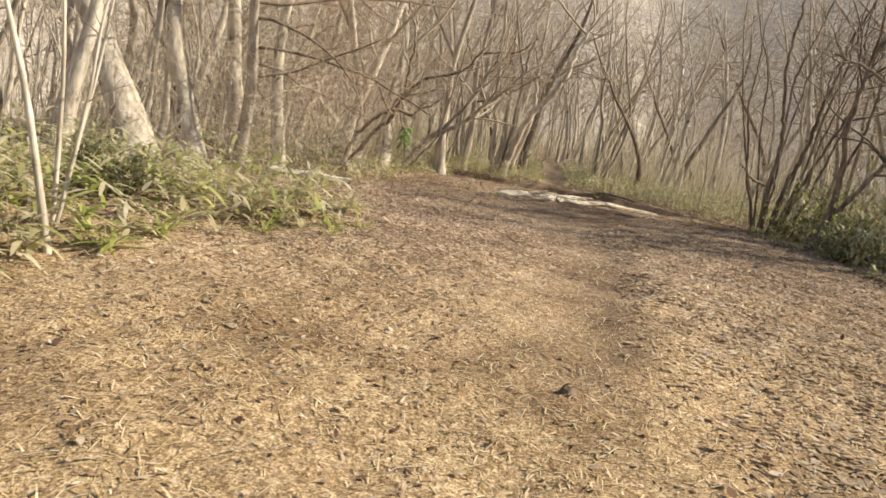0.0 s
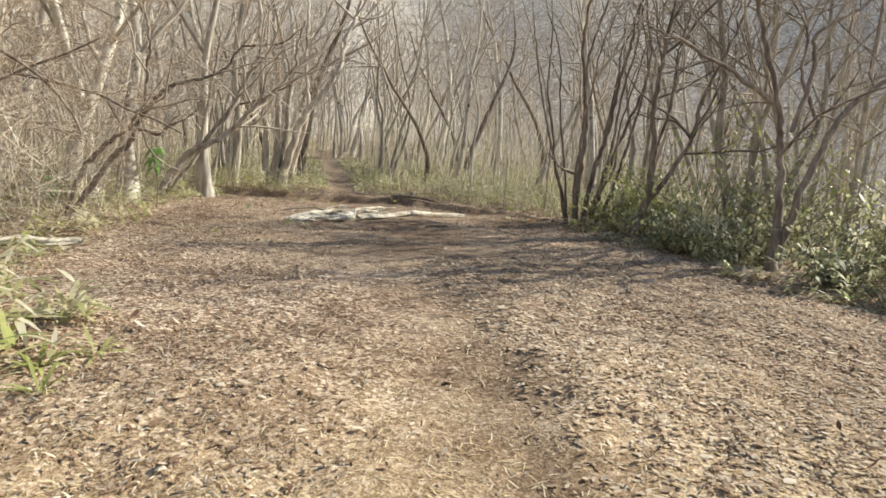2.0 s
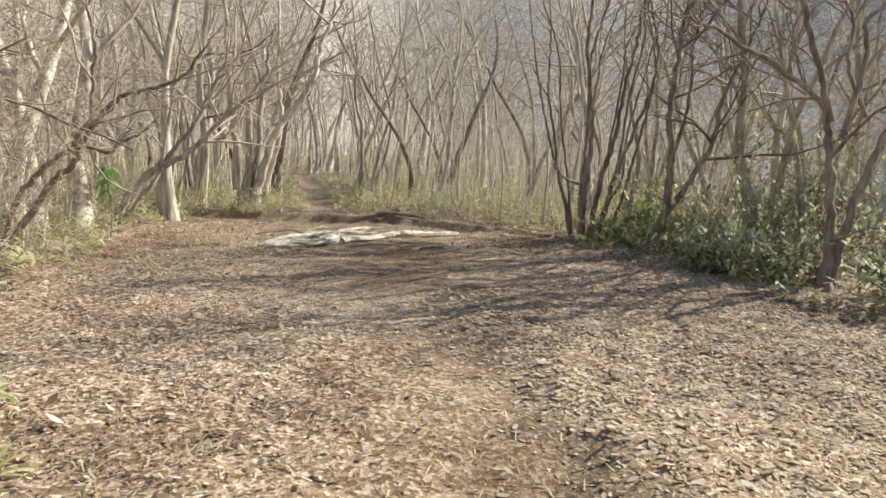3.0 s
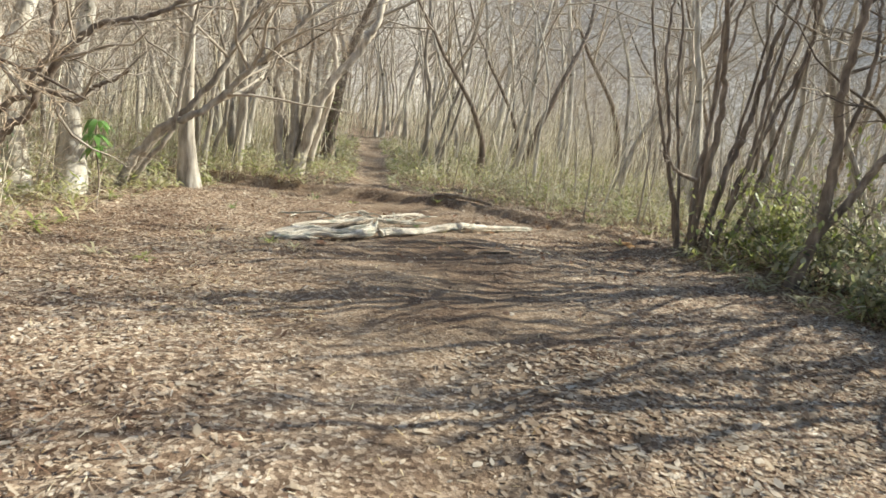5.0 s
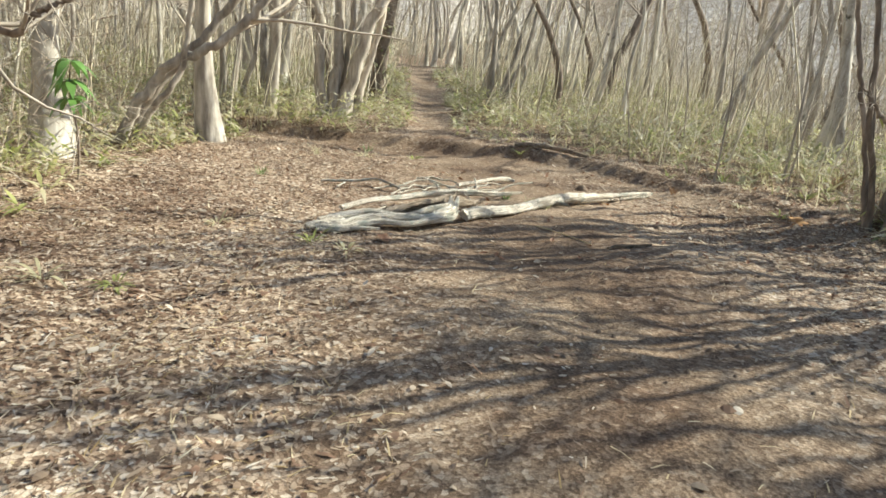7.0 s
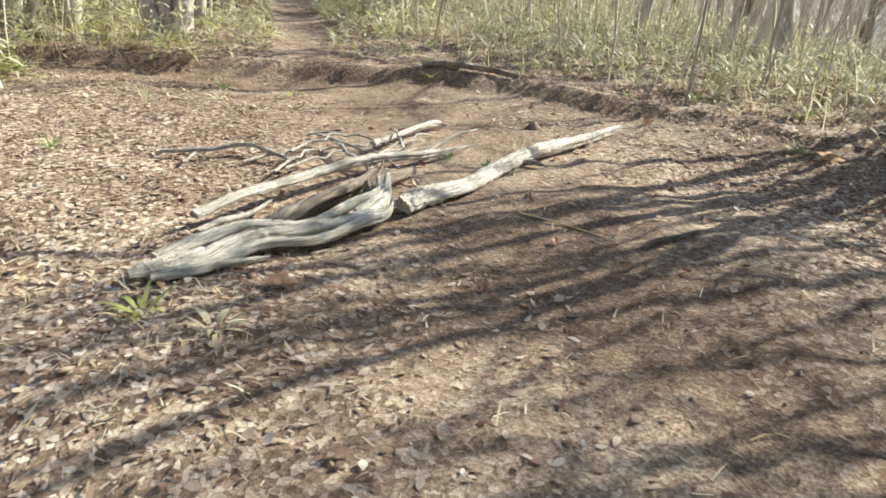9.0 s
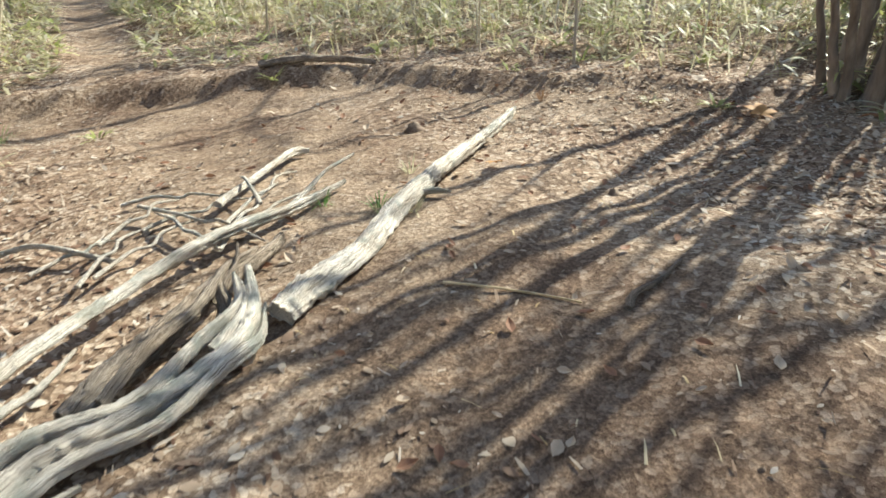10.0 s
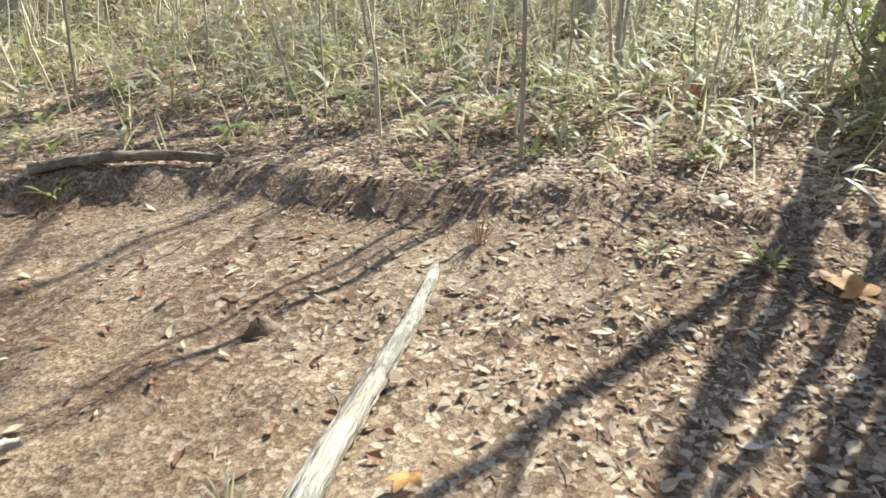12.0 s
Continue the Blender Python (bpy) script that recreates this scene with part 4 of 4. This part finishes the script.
def broadleaf(seed, x, y, tiers, label):
    """A young evergreen: one upright stem with whorls of large drooping leaves."""
    rng = np.random.default_rng(seed)
    root = new("evergreen_sapling")
    g = Geo()
    line = smooth_line([(0, 0, -0.05), (0.03, 0, 0.4), (-0.02, 0.02, 0.8), (0.01, 0.0, tiers[-1][0])], 14)
    tube(g, line, np.linspace(0.013, 0.005, 14), 6)
    part("stem", g.mesh("stem", BARK_DARK), root)
    for z, n, long in tiers:
        at = line[int(np.argmin(abs(line[:, 2] - z)))]
        for k in range(n):
            g = Geo()
            a = 2.4 * k + rng.uniform(-0.4, 0.4)
            blades(g, np.array([at]), np.array([(math.cos(a), math.sin(a), rng.uniform(0.1, 0.9))]), np.array([long * rng.uniform(0.75, 1.1)]), np.array([0.3 * long]), np.array([rng.uniform(0.6, 1.2)]), 6, shape=(0.15, 0.6, 1.0, 0.95, 0.6, 0.04), fold=0.2)
            part("leaf", g.mesh("leaf", AUCUBA), root)
    root.location = (x, y, float(height(x, y)))
    return tagged(root, label, "sapling")


broadleaf(240, -1.24, 16.25, [(0.72, 8, 0.24), (0.9, 10, 0.28), (1.08, 10, 0.26)], "young evergreen with large drooping bright green leaves")

GREENS = [(-0.63, 13.5, 0.3), (-0.2, 13.4, 0.2), (0.95, 14.35, 0.22), (1.2, 14.15, 0.18), (-0.9, 7.4, 0.34), (-1.2, 7.2, 0.36), (-1.45, 7.0, 0.34), (-1.1, 6.8, 0.3), (-1.7, 6.5, 0.34), (-2.0, 6.1, 0.36), (-2.3, 5.6, 0.36), (-2.5, 5.1, 0.34),
          (0.2, 14.9, 0.2), (5.6, 17.75, 0.2), (6.25, 17.5, 0.26), (6.45, 17.4, 0.24), (7.1, 19.0, 0.32), (6.6, 19.3, 0.3), (6.2, 19.0, 0.28), (7.5, 18.4, 0.3), (6.0, 15.9, 0.18), (5.75, 16.3, 0.16), (6.9, 16.7, 0.26), (3.95, 19.15, 0.2), (1.6, 18.2, 0.24), (2.3, 18.6, 0.2)]
for k, (x, y, s) in enumerate(GREENS):
    leafy_plant(300 + k, x, y, 13, s, 0.014 + 0.04 * s, SASA_FRESH if k % 3 else SASA, "fresh yellow-green broad-bladed plant in leaf litter")
for k, (x, y, s) in enumerate([(3.15, 15.9, 0.16), (3.25, 15.72, 0.14), (2.95, 16.15, 0.14), (3.6, 16.3, 0.16), (0.4, 16.9, 0.2), (1.0, 18.4, 0.26), (1.7, 19.0, 0.28)]):
    leafy_plant(340 + k, x, y, 26, s, 0.007, SASA if k % 2 else AUCUBA, "small green grass tuft beside dead wood", "grass_tuft", (0.8, 3.0))
for k, (x, y, s) in enumerate([(7.9, 17.4, 0.42), (7.75, 17.25, 0.36), (5.3, 17.0, 0.16), (-1.9, 9.4, 0.3), (-2.6, 8.6, 0.45), (-2.9, 8.9, 0.5), (-2.2, 8.2, 0.4)]):
    leafy_plant(350 + k, x, y, 40, s, 0.007, BROWN_GRASS if k < 3 else STRAW, "rust-brown tuft of dead grass", "grass_tuft", (1.2, 4.0), (0.1, 0.5))

# ---- leaf litter and dry grass ----


def litter():
    rng = np.random.default_rng(90)
    n = 360000
    x, y = rng.uniform(-4.5, 9.5, n), 1.0 + 23 * rng.uniform(0, 1, n)
    inside = in_clearing(x, y)
    bare = np.exp(-((x - np.interp(y, (0, 4, 8, 12, 16), (0.6, 1.0, 1.6, 2.5, 3.2))) / np.interp(y, (4, 9, 13), (0.75, 1.2, 1.7))) ** 4) * 0.96 * smooth(1, 5, y)
    d = bank_side(x, y)
    bare = np.maximum(bare, 0.92 * ((d > -0.06) & (d < 0.9) & (x > 0.5) & (x < 5.6)))
    keep = rng.uniform(0, 1, n) < np.where(inside, smooth(2, 7, y) * 0.7 + 0.22, 0.8) * (1 - bare * inside) + 0.15 * (inside & (x > 2.5) & (y < 10))
    x, y = x[keep], y[keep]
    n = len(x)
    a = rng.uniform(0, 2 * np.pi, n)
    way = np.stack([np.cos(a), np.sin(a), rng.normal(0.04, 0.14, n)], -1)
    up = np.stack([rng.normal(0, 0.17, n), rng.normal(0, 0.17, n), np.ones(n)], -1)
    g = Geo()
    leaf = rng.uniform(0, 1, n) < 0.42
    for pick, ratio, grain, fold, shape in ((leaf, (0.3, 0.65), 0.0074, 0.25, (0.12, 0.9, 1.0, 0.08)), (~leaf, (0.07, 0.22), 0.0095, 0.2, (0.7, 1.0, 0.3))):
        m = int(pick.sum())
        size = rng.gamma(4, grain, m).clip(0.014, 0.09)
        blades(g, on_ground(x[pick], y[pick], 0.005 + rng.uniform(0, 0.012, m)), way[pick], size, size * rng.uniform(*ratio, m), rng.normal(0.08, 0.3, m), 3 if fold > 0.22 else 2, up[pick], shape, fold)
    tagged(new("leaf_litter", g.mesh("leaf_litter", LITTER, False)), "dry brown and bleached fallen leaves", "leaf litter", kind="stuff")


def dry_grass():
    rng = np.random.default_rng(91)
    n = 115000
    x, y = rng.uniform(-4.5, 8, n), 0.8 + 14.5 * rng.uniform(0, 1, n) ** 1.3
    keep = in_clearing(x, y, 0.6) & (rng.uniform(0, 1, n) < (smooth(10, 2.5, y) * 0.95 + 0.04 + 0.3 * (x < 1.3) * (y > 11)) * (0.55 + 0.45 * np.sin(2.3 * x + 1.1 * y) * np.sin(1.7 * y - 1.2 * x)))
    x, y = x[keep], y[keep]
    n = len(x)
    a = rng.normal(0.4, 1.2, n)
    way = np.stack([np.cos(a), np.sin(a), rng.uniform(0.02, 0.6, n)], -1)
    g = Geo()
    blades(g, on_ground(x, y, 0.002), way, rng.uniform(0.04, 0.13, n), rng.uniform(0.004, 0.01, n), rng.uniform(0.1, 0.45, n), 2, shape=(1, 0.8, 0.1))
    tagged(new("dry_grass", g.mesh("dry_grass", STRAW)), "flattened straw-coloured winter grass", "grass", kind="stuff")


def curled_litter(seed, n, box, edge, mat, name, label, big):
    """Larger curled leaves, lying loosely over the finer litter."""
    rng = np.random.default_rng(seed)
    x, y = rng.uniform(box[0], box[1], n), rng.uniform(box[2], box[3], n)
    keep = (x > edge + 0.06 * y + rng.normal(0.3, 0.3, n)) & (np.hypot(x - 6.95, y - 15.1) > 0.35)
    x, y = x[keep], y[keep]
    n = len(x)
    a = rng.uniform(0, 2 * np.pi, n)
    size = rng.gamma(5, big, n).clip(0.015, 0.09)
    g = Geo()
    blades(g, on_ground(x, y, 0.007), np.stack([np.cos(a), np.sin(a), rng.normal(0.03, 0.07, n)], -1), size, size * rng.uniform(0.3, 0.65, n), rng.normal(0.02, 0.14, n), 4, np.stack([rng.normal(0.04, 0.12, n), rng.normal(0, 0.12, n), np.ones(n)], -1), (0.12, 0.8, 1.0, 0.7, 0.06))
    tagged(new(name, g.mesh(name, mat, False)), label, "leaf litter", kind="stuff")


litter()
curled_litter(93, 42000, (1.2, 7.0, 0.8, 11), 1.2, LITTER_PALE, "pale_leaf_litter", "bleached curled fallen leaves in the sun", 0.0085)
curled_litter(94, 9000, (3.6, 9.0, 12.5, 20), 3.4, LITTER_PALE, "curled_leaf_litter", "pale curled fallen leaves by the bank", 0.0078)
curled_litter(95, 4500, (-2.0, 2.6, 12, 20), -3.0, LITTER, "brown_leaf_litter", "brown curled fallen leaves by the logs", 0.0068)
dry_grass()

# ---- dead wood ----


def log(name, runs, mat, label, category="log", sides=22, stout=1.0):
    """Dead wood of one or more limbs lying on the ground: points (x, y, height of the axis above ground, radius)."""
    root = new(name)
    x0, y0 = runs[0][0][:2]
    z0 = float(height(x0, y0))
    root.location = (x0, y0, z0)
    rng = np.random.default_rng(int(abs(x0 * 977 + y0 * 131)))
    for k, run in enumerate(runs):
        wood = mat
        if not isinstance(run[0], tuple):
            wood, run = run[0], run[1:]
        a = np.array([(x - x0, y - y0, float(height(x, y)) + up - z0, r * stout) for x, y, up, r in run])
        n = max(14, 12 * len(run))
        line = smooth_line(a, n)
        s = np.linspace(0, 1, n)
        for c in range(3):
            line[:, c] += line[:, 3] * (0.25 * np.sin(rng.uniform(5, 14) * s + rng.uniform(0, 6)) + rng.normal(0, 0.04, n))
        k2 = sides if a[:, 3].max() > 0.02 else 6
        g = Geo()
        th = np.linspace(0, 2 * np.pi, k2, endpoint=False)[None]
        turn = 4.0 * s[:, None]
        flute = np.abs(np.sin(2.5 * th + 1.1 * turn + 0.5 * np.sin(3 * turn) + k)) ** 0.5
        form = (0.78 + 0.3 * flute) * (1 + 0.2 * np.sin(2 * th + turn + 1) + 0.12 * np.sin(3 * th - turn * 1.4 + 4 * s[:, None])) + 0.12 * np.sin(9 * th + 3 * turn) * np.sin(17 * s[:, None] + 2 * th) + rng.normal(0, 0.07, (n, k2))
        tube(g, line[:, :3], np.maximum(line[:, 3], 0.002), k2, form=form)
        me = g.mesh("limb", wood)
        run_m = np.concatenate([[0], np.cumsum(np.linalg.norm(np.diff(line[:, :3], axis=0), axis=1))])
        grain = np.stack([np.repeat(run_m[:, None], k2, 1) * 0.5 + 3 * k, 0 * th + 0.7 * np.cos(th + 0.6 * turn), 0 * th + 0.7 * np.sin(th + 0.6 * turn)], -1)
        me.attributes.new("grain", "FLOAT_VECTOR", "POINT").data.foreach_set("vector", grain.ravel())
        part("trunk" if k == 0 else "limb", me, root)
    return tagged(root, label, category, "dead wood on the trail")


log("fallen_log", [
    [(0.9, 14.6, 0.05, 0.02), (1.02, 14.67, 0.06, 0.055), (1.2, 14.74, 0.08, 0.06), (1.4, 14.83, 0.09, 0.05), (1.65, 14.88, 0.08, 0.052), (1.9, 14.98, 0.07, 0.05), (2.1, 15.08, 0.09, 0.058), (2.22, 15.25, 0.13, 0.045), (2.28, 15.42, 0.17, 0.02)],
    [(1.0, 14.7, 0.09, 0.035), (1.2, 14.8, 0.12, 0.042), (1.45, 14.9, 0.13, 0.04), (1.7, 14.95, 0.11, 0.034), (1.95, 15.08, 0.13, 0.034), (2.14, 15.2, 0.16, 0.03), (2.2, 15.36, 0.21, 0.01)],
    [(0.98, 14.62, 0.04, 0.03), (1.22, 14.68, 0.05, 0.038), (1.48, 14.78, 0.07, 0.034), (1.75, 14.84, 0.07, 0.034), (2.0, 14.97, 0.06, 0.036), (2.16, 15.08, 0.06, 0.026), (2.26, 15.24, 0.09, 0.008)],
    [DEADWOOD_BROWN, (1.62, 14.98, 0.12, 0.022), (1.85, 15.14, 0.17, 0.03), (2.05, 15.3, 0.19, 0.03), (2.24, 15.5, 0.17, 0.022), (2.42, 15.72, 0.11, 0.01)],
    [DEADWOOD_BROWN, (1.5, 15.0, 0.09, 0.04), (1.7, 15.12, 0.11, 0.065), (1.95, 15.3, 0.13, 0.068), (2.15, 15.46, 0.12, 0.055), (2.38, 15.66, 0.08, 0.04), (2.58, 15.84, 0.05, 0.028)],
    [(1.12, 14.72, 0.06, 0.03), (1.3, 14.68, 0.035, 0.022), (1.5, 14.72, 0.02, 0.01)],
    [DEADWOOD_BROWN, (2.05, 15.12, 0.1, 0.04), (2.12, 15.28, 0.15, 0.032), (2.16, 15.44, 0.2, 0.008)],
    [(2.0, 15.05, 0.1, 0.03), (2.17, 15.2, 0.16, 0.022), (2.2, 15.35, 0.21, 0.006)],
    [(1.75, 14.92, 0.1, 0.026), (1.9, 15.04, 0.13, 0.02), (2.02, 15.16, 0.15, 0.008)],
    [DEADWOOD_BROWN, (2.1, 15.38, 0.12, 0.03), (2.24, 15.46, 0.18, 0.02), (2.3, 15.58, 0.22, 0.005)]], DEADWOOD, "forked bleached fallen log, split and hollow, across the trail", stout=0.77)
log("fallen_log", [
    [(2.3, 15.17, 0.05, 0.05), (2.5, 15.28, 0.06, 0.06), (2.8, 15.45, 0.055, 0.05), (3.15, 15.74, 0.055, 0.06), (3.5, 15.97, 0.06, 0.055), (3.9, 16.25, 0.06, 0.05), (4.3, 16.5, 0.05, 0.045), (4.65, 16.72, 0.045, 0.038), (4.9, 16.9, 0.04, 0.03), (5.03, 17.0, 0.03, 0.01)],
    [(3.3, 15.84, 0.06, 0.03), (3.42, 15.8, 0.04, 0.02), (3.5, 15.74, 0.03, 0.006)]], DEADWOOD, "long bleached fallen log on leaf litter", stout=0.95)
log("fallen_branch", [[(1.2, 15.24, 0.08, 0.022), (1.5, 15.45, 0.13, 0.024), (1.85, 15.7, 0.13, 0.028), (2.3, 15.92, 0.1, 0.028), (2.75, 16.08, 0.07, 0.022), (3.15, 16.26, 0.05, 0.01)],
                      [(2.7, 16.06, 0.07, 0.014), (3.0, 16.24, 0.12, 0.012), (3.3, 16.42, 0.16, 0.006)]], DEADWOOD, "grey fallen branch on the brushwood pile", "branch", stout=1.05)
log("fallen_branch", [[(2.45, 16.32, 0.06, 0.02), (2.6, 16.45, 0.07, 0.02), (2.9, 16.68, 0.07, 0.02), (3.15, 16.9, 0.05, 0.024), (3.25, 16.93, 0.05, 0.012)]], DEADWOOD, "bleached fallen branch on the brushwood pile", "branch")
log("fallen_branch", [[(1.05, 16.65, 0.03, 0.014), (1.35, 16.5, 0.06, 0.016), (1.62, 16.42, 0.07, 0.014), (1.9, 16.1, 0.03, 0.012)], [(1.3, 16.52, 0.05, 0.01), (1.2, 16.35, 0.04, 0.006)]], DEADWOOD, "crooked bleached fallen branch", "branch")
log("fallen_branch", [[(1.2, 15.05, 0.06, 0.016), (1.35, 15.22, 0.08, 0.02), (1.5, 15.32, 0.07, 0.014), (1.62, 15.45, 0.08, 0.006)]], DEADWOOD, "short bleached fallen branch", "branch")
rng = np.random.default_rng(95)
for k in range(12):
    x, y = 2.3 + 0.3 * rng.normal(), 16.2 + 0.18 * rng.normal()
    a, ln = rng.normal(0.55, 0.6), rng.uniform(0.35, 0.9)
    z = rng.uniform(0.02, 0.1)
    dx, dy = math.cos(a) * ln / 2, math.sin(a) * ln / 2
    log("fallen_twig", [[(x - dx, y - dy, z, 0.011), (x - dx * 0.3, y - dy * 0.3 + 0.015, z + 0.02, 0.01), (x + dx * 0.1, y + dy * 0.1 - 0.02, z + 0.02, 0.009), (x + dx * 0.4, y + dy * 0.4 + 0.01, z + 0.03, 0.008), (x + dx, y + dy, max(0.01, z), 0.004)]], DEADWOOD, "thin bleached twig on the brushwood pile", "twig")
log("fallen_stick", [[(3.36, 14.42, 0.012, 0.012), (3.45, 14.47, 0.02, 0.013), (3.6, 14.47, 0.015, 0.011), (3.8, 14.52, 0.012, 0.007)]], DEADWOOD_BROWN, "short brown stick on the trail", "stick", stout=1.15)
log("fallen_stick", [[(2.93, 15.02, 0.01, 0.006), (3.1, 14.83, 0.014, 0.006), (3.28, 14.58, 0.01, 0.004)]], STRAW, "thin straw-coloured stick on the trail", "stick")
log("fallen_log", [[(-2.9, 11.0, 0.12, 0.05), (-2.2, 11.3, 0.12, 0.05), (-1.7, 11.6, 0.1, 0.035)]], DEADWOOD, "pale fallen log beside the clearing")


def clod(x, y, s, label):
    rng = np.random.default_rng(int(x * 100))
    g = Geo()
    th, z = np.linspace(0, 2 * np.pi, 12, endpoint=False), np.array((-0.2, 0.15, 0.5, 0.75, 0.9))
    r = np.array((1.2, 1.0, 0.75, 0.45, 0.03))
    v = np.stack([r[:, None] * np.cos(th), 0.75 * r[:, None] * np.sin(th), np.repeat(z[:, None], 12, 1)], -1)
    v = v * (1 + rng.normal(0, 0.14, (5, 12, 1))) * s
    q = [[i * 12 + j, i * 12 + (j + 1) % 12, i * 12 + 12 + (j + 1) % 12, i * 12 + 12 + j] for i in range(4) for j in range(12)]
    g.add(v, q)
    ob = new("soil_clod", g.mesh("soil_clod", CLOD))
    ob.location = (x, y, float(height(x, y)))
    return tagged(ob, label, "soil clod", "soil clods on the trail")


clod(4.15, 17.1, 0.065, "dark clod of soil and leaves on the trail")
log("fallen_branch", [[(3.9, 19.32, 0.03, 0.03), (4.2, 19.2, 0.05, 0.035), (4.5, 19.02, 0.05, 0.03), (4.85, 18.8, 0.03, 0.02)]], DEADWOOD_BROWN, "brown root lying along the bank", "branch")
clod(0.8, 3.7, 0.05, "small dark clod of soil in dry grass")
clod(1.7, 2.6, 0.05, "small dark clod in dry grass")
clod(4.25, 15.3, 0.035, "small dark clod on the trail")

rng = np.random.default_rng(97)
for k in range(24):
    clod(3.35 + 0.5 * rng.normal(), 12.75 + 0.45 * rng.normal(), rng.uniform(0.01, 0.024), "small dark crumb of trodden soil")

# single large leaves on the trodden ground, parts of it
leaf_meshes = []
for k, mat in enumerate((LEAF_PALE, LEAF_RUST, LEAF_PALE, LEAF_RUST, LEAF_RUST, LEAF_PALE)):
    g = Geo()
    ln = 0.04 + 0.007 * k
    for s in (-1, 1):
        u = np.linspace(0, 1, 5)
        w = np.interp(u, (0, 0.3, 0.6, 1), (0.05, 0.9, 0.8, 0.02)) * ln * 0.33
        mid = np.stack([u * ln - ln / 2, 0 * u, 0.006 + 0.25 * ln * (u - 0.5) ** 2], -1)
        edge = mid + np.stack([0 * u, s * w, 0.35 * w + 0.1 * ln * u ** 2], -1)
        i = np.arange(4)
        g.add(np.vstack([mid, edge]), np.stack([i, i + 1, i + 6, i + 5], -1))
    leaf_meshes.append(g.mesh("leaf", mat))
rng = np.random.default_rng(99)
for k in range(290):
    x, y = rng.uniform(2.2, 6.6), rng.uniform(13.6, 18.2)
    ob = part("leaf", leaf_meshes[int(rng.integers(6))], GROUND)
    ob.matrix_basis = pose(x, y, float(height(x, y)) + 0.008, rng.normal(0, 18), rng.normal(0, 18), rng.uniform(0, 360))


def maple_leaf(x, y, size, turn, mat, label, up=0.02):
    """A curled five-lobed fallen leaf with its stalk."""
    root = new("fallen_leaf")
    g = Geo()
    for k, (a, s) in enumerate(((-2.0, 0.55), (-1.0, 0.85), (0, 1.0), (1.0, 0.85), (2.0, 0.55))):
        blades(g, np.array([(0.0, 0.0, 0.002 * k)]), np.array([(math.cos(a), math.sin(a), 0.3)]), np.array([size * s]), np.array([size * 0.55 * s]), np.array([0.25]), 5, shape=(0.2, 0.75, 1.0, 0.6, 0.03), fold=0.3)
    part("blade", g.mesh("blade", mat), root)
    g = Geo()
    tube(g, [(0, 0, 0.004), (-0.3 * size, 0.02, 0.01), (-0.7 * size, 0.0, 0.004)], (0.002, 0.0016, 0.0014), 4)
    part("stalk", g.mesh("stalk", mat), root)
    root.matrix_basis = pose(x, y, float(height(x, y)) + up, 8, -10, turn)
    return tagged(root, label, "leaf", "large fallen leaves")


maple_leaf(5.9, 15.5, 0.17, 40, LEAF_ORANGE, "large curled orange fallen leaf")
maple_leaf(6.0, 15.62, 0.14, 150, LEAF_RUST, "large curled russet fallen leaf")
maple_leaf(4.02, 16.0, 0.09, 200, LEAF_ORANGE, "orange lobed leaf on leaf litter")
maple_leaf(3.68, 16.12, 0.09, 80, LEAF_ORANGE, "orange lobed leaf on leaf litter")
maple_leaf(6.3, 16.3, 0.11, 10, LEAF_PALE, "bleached lobed leaf on leaf litter")
maple_leaf(1.5, 14.45, 0.1, 70, LEAF_RUST, "russet lobed leaf beside a log")
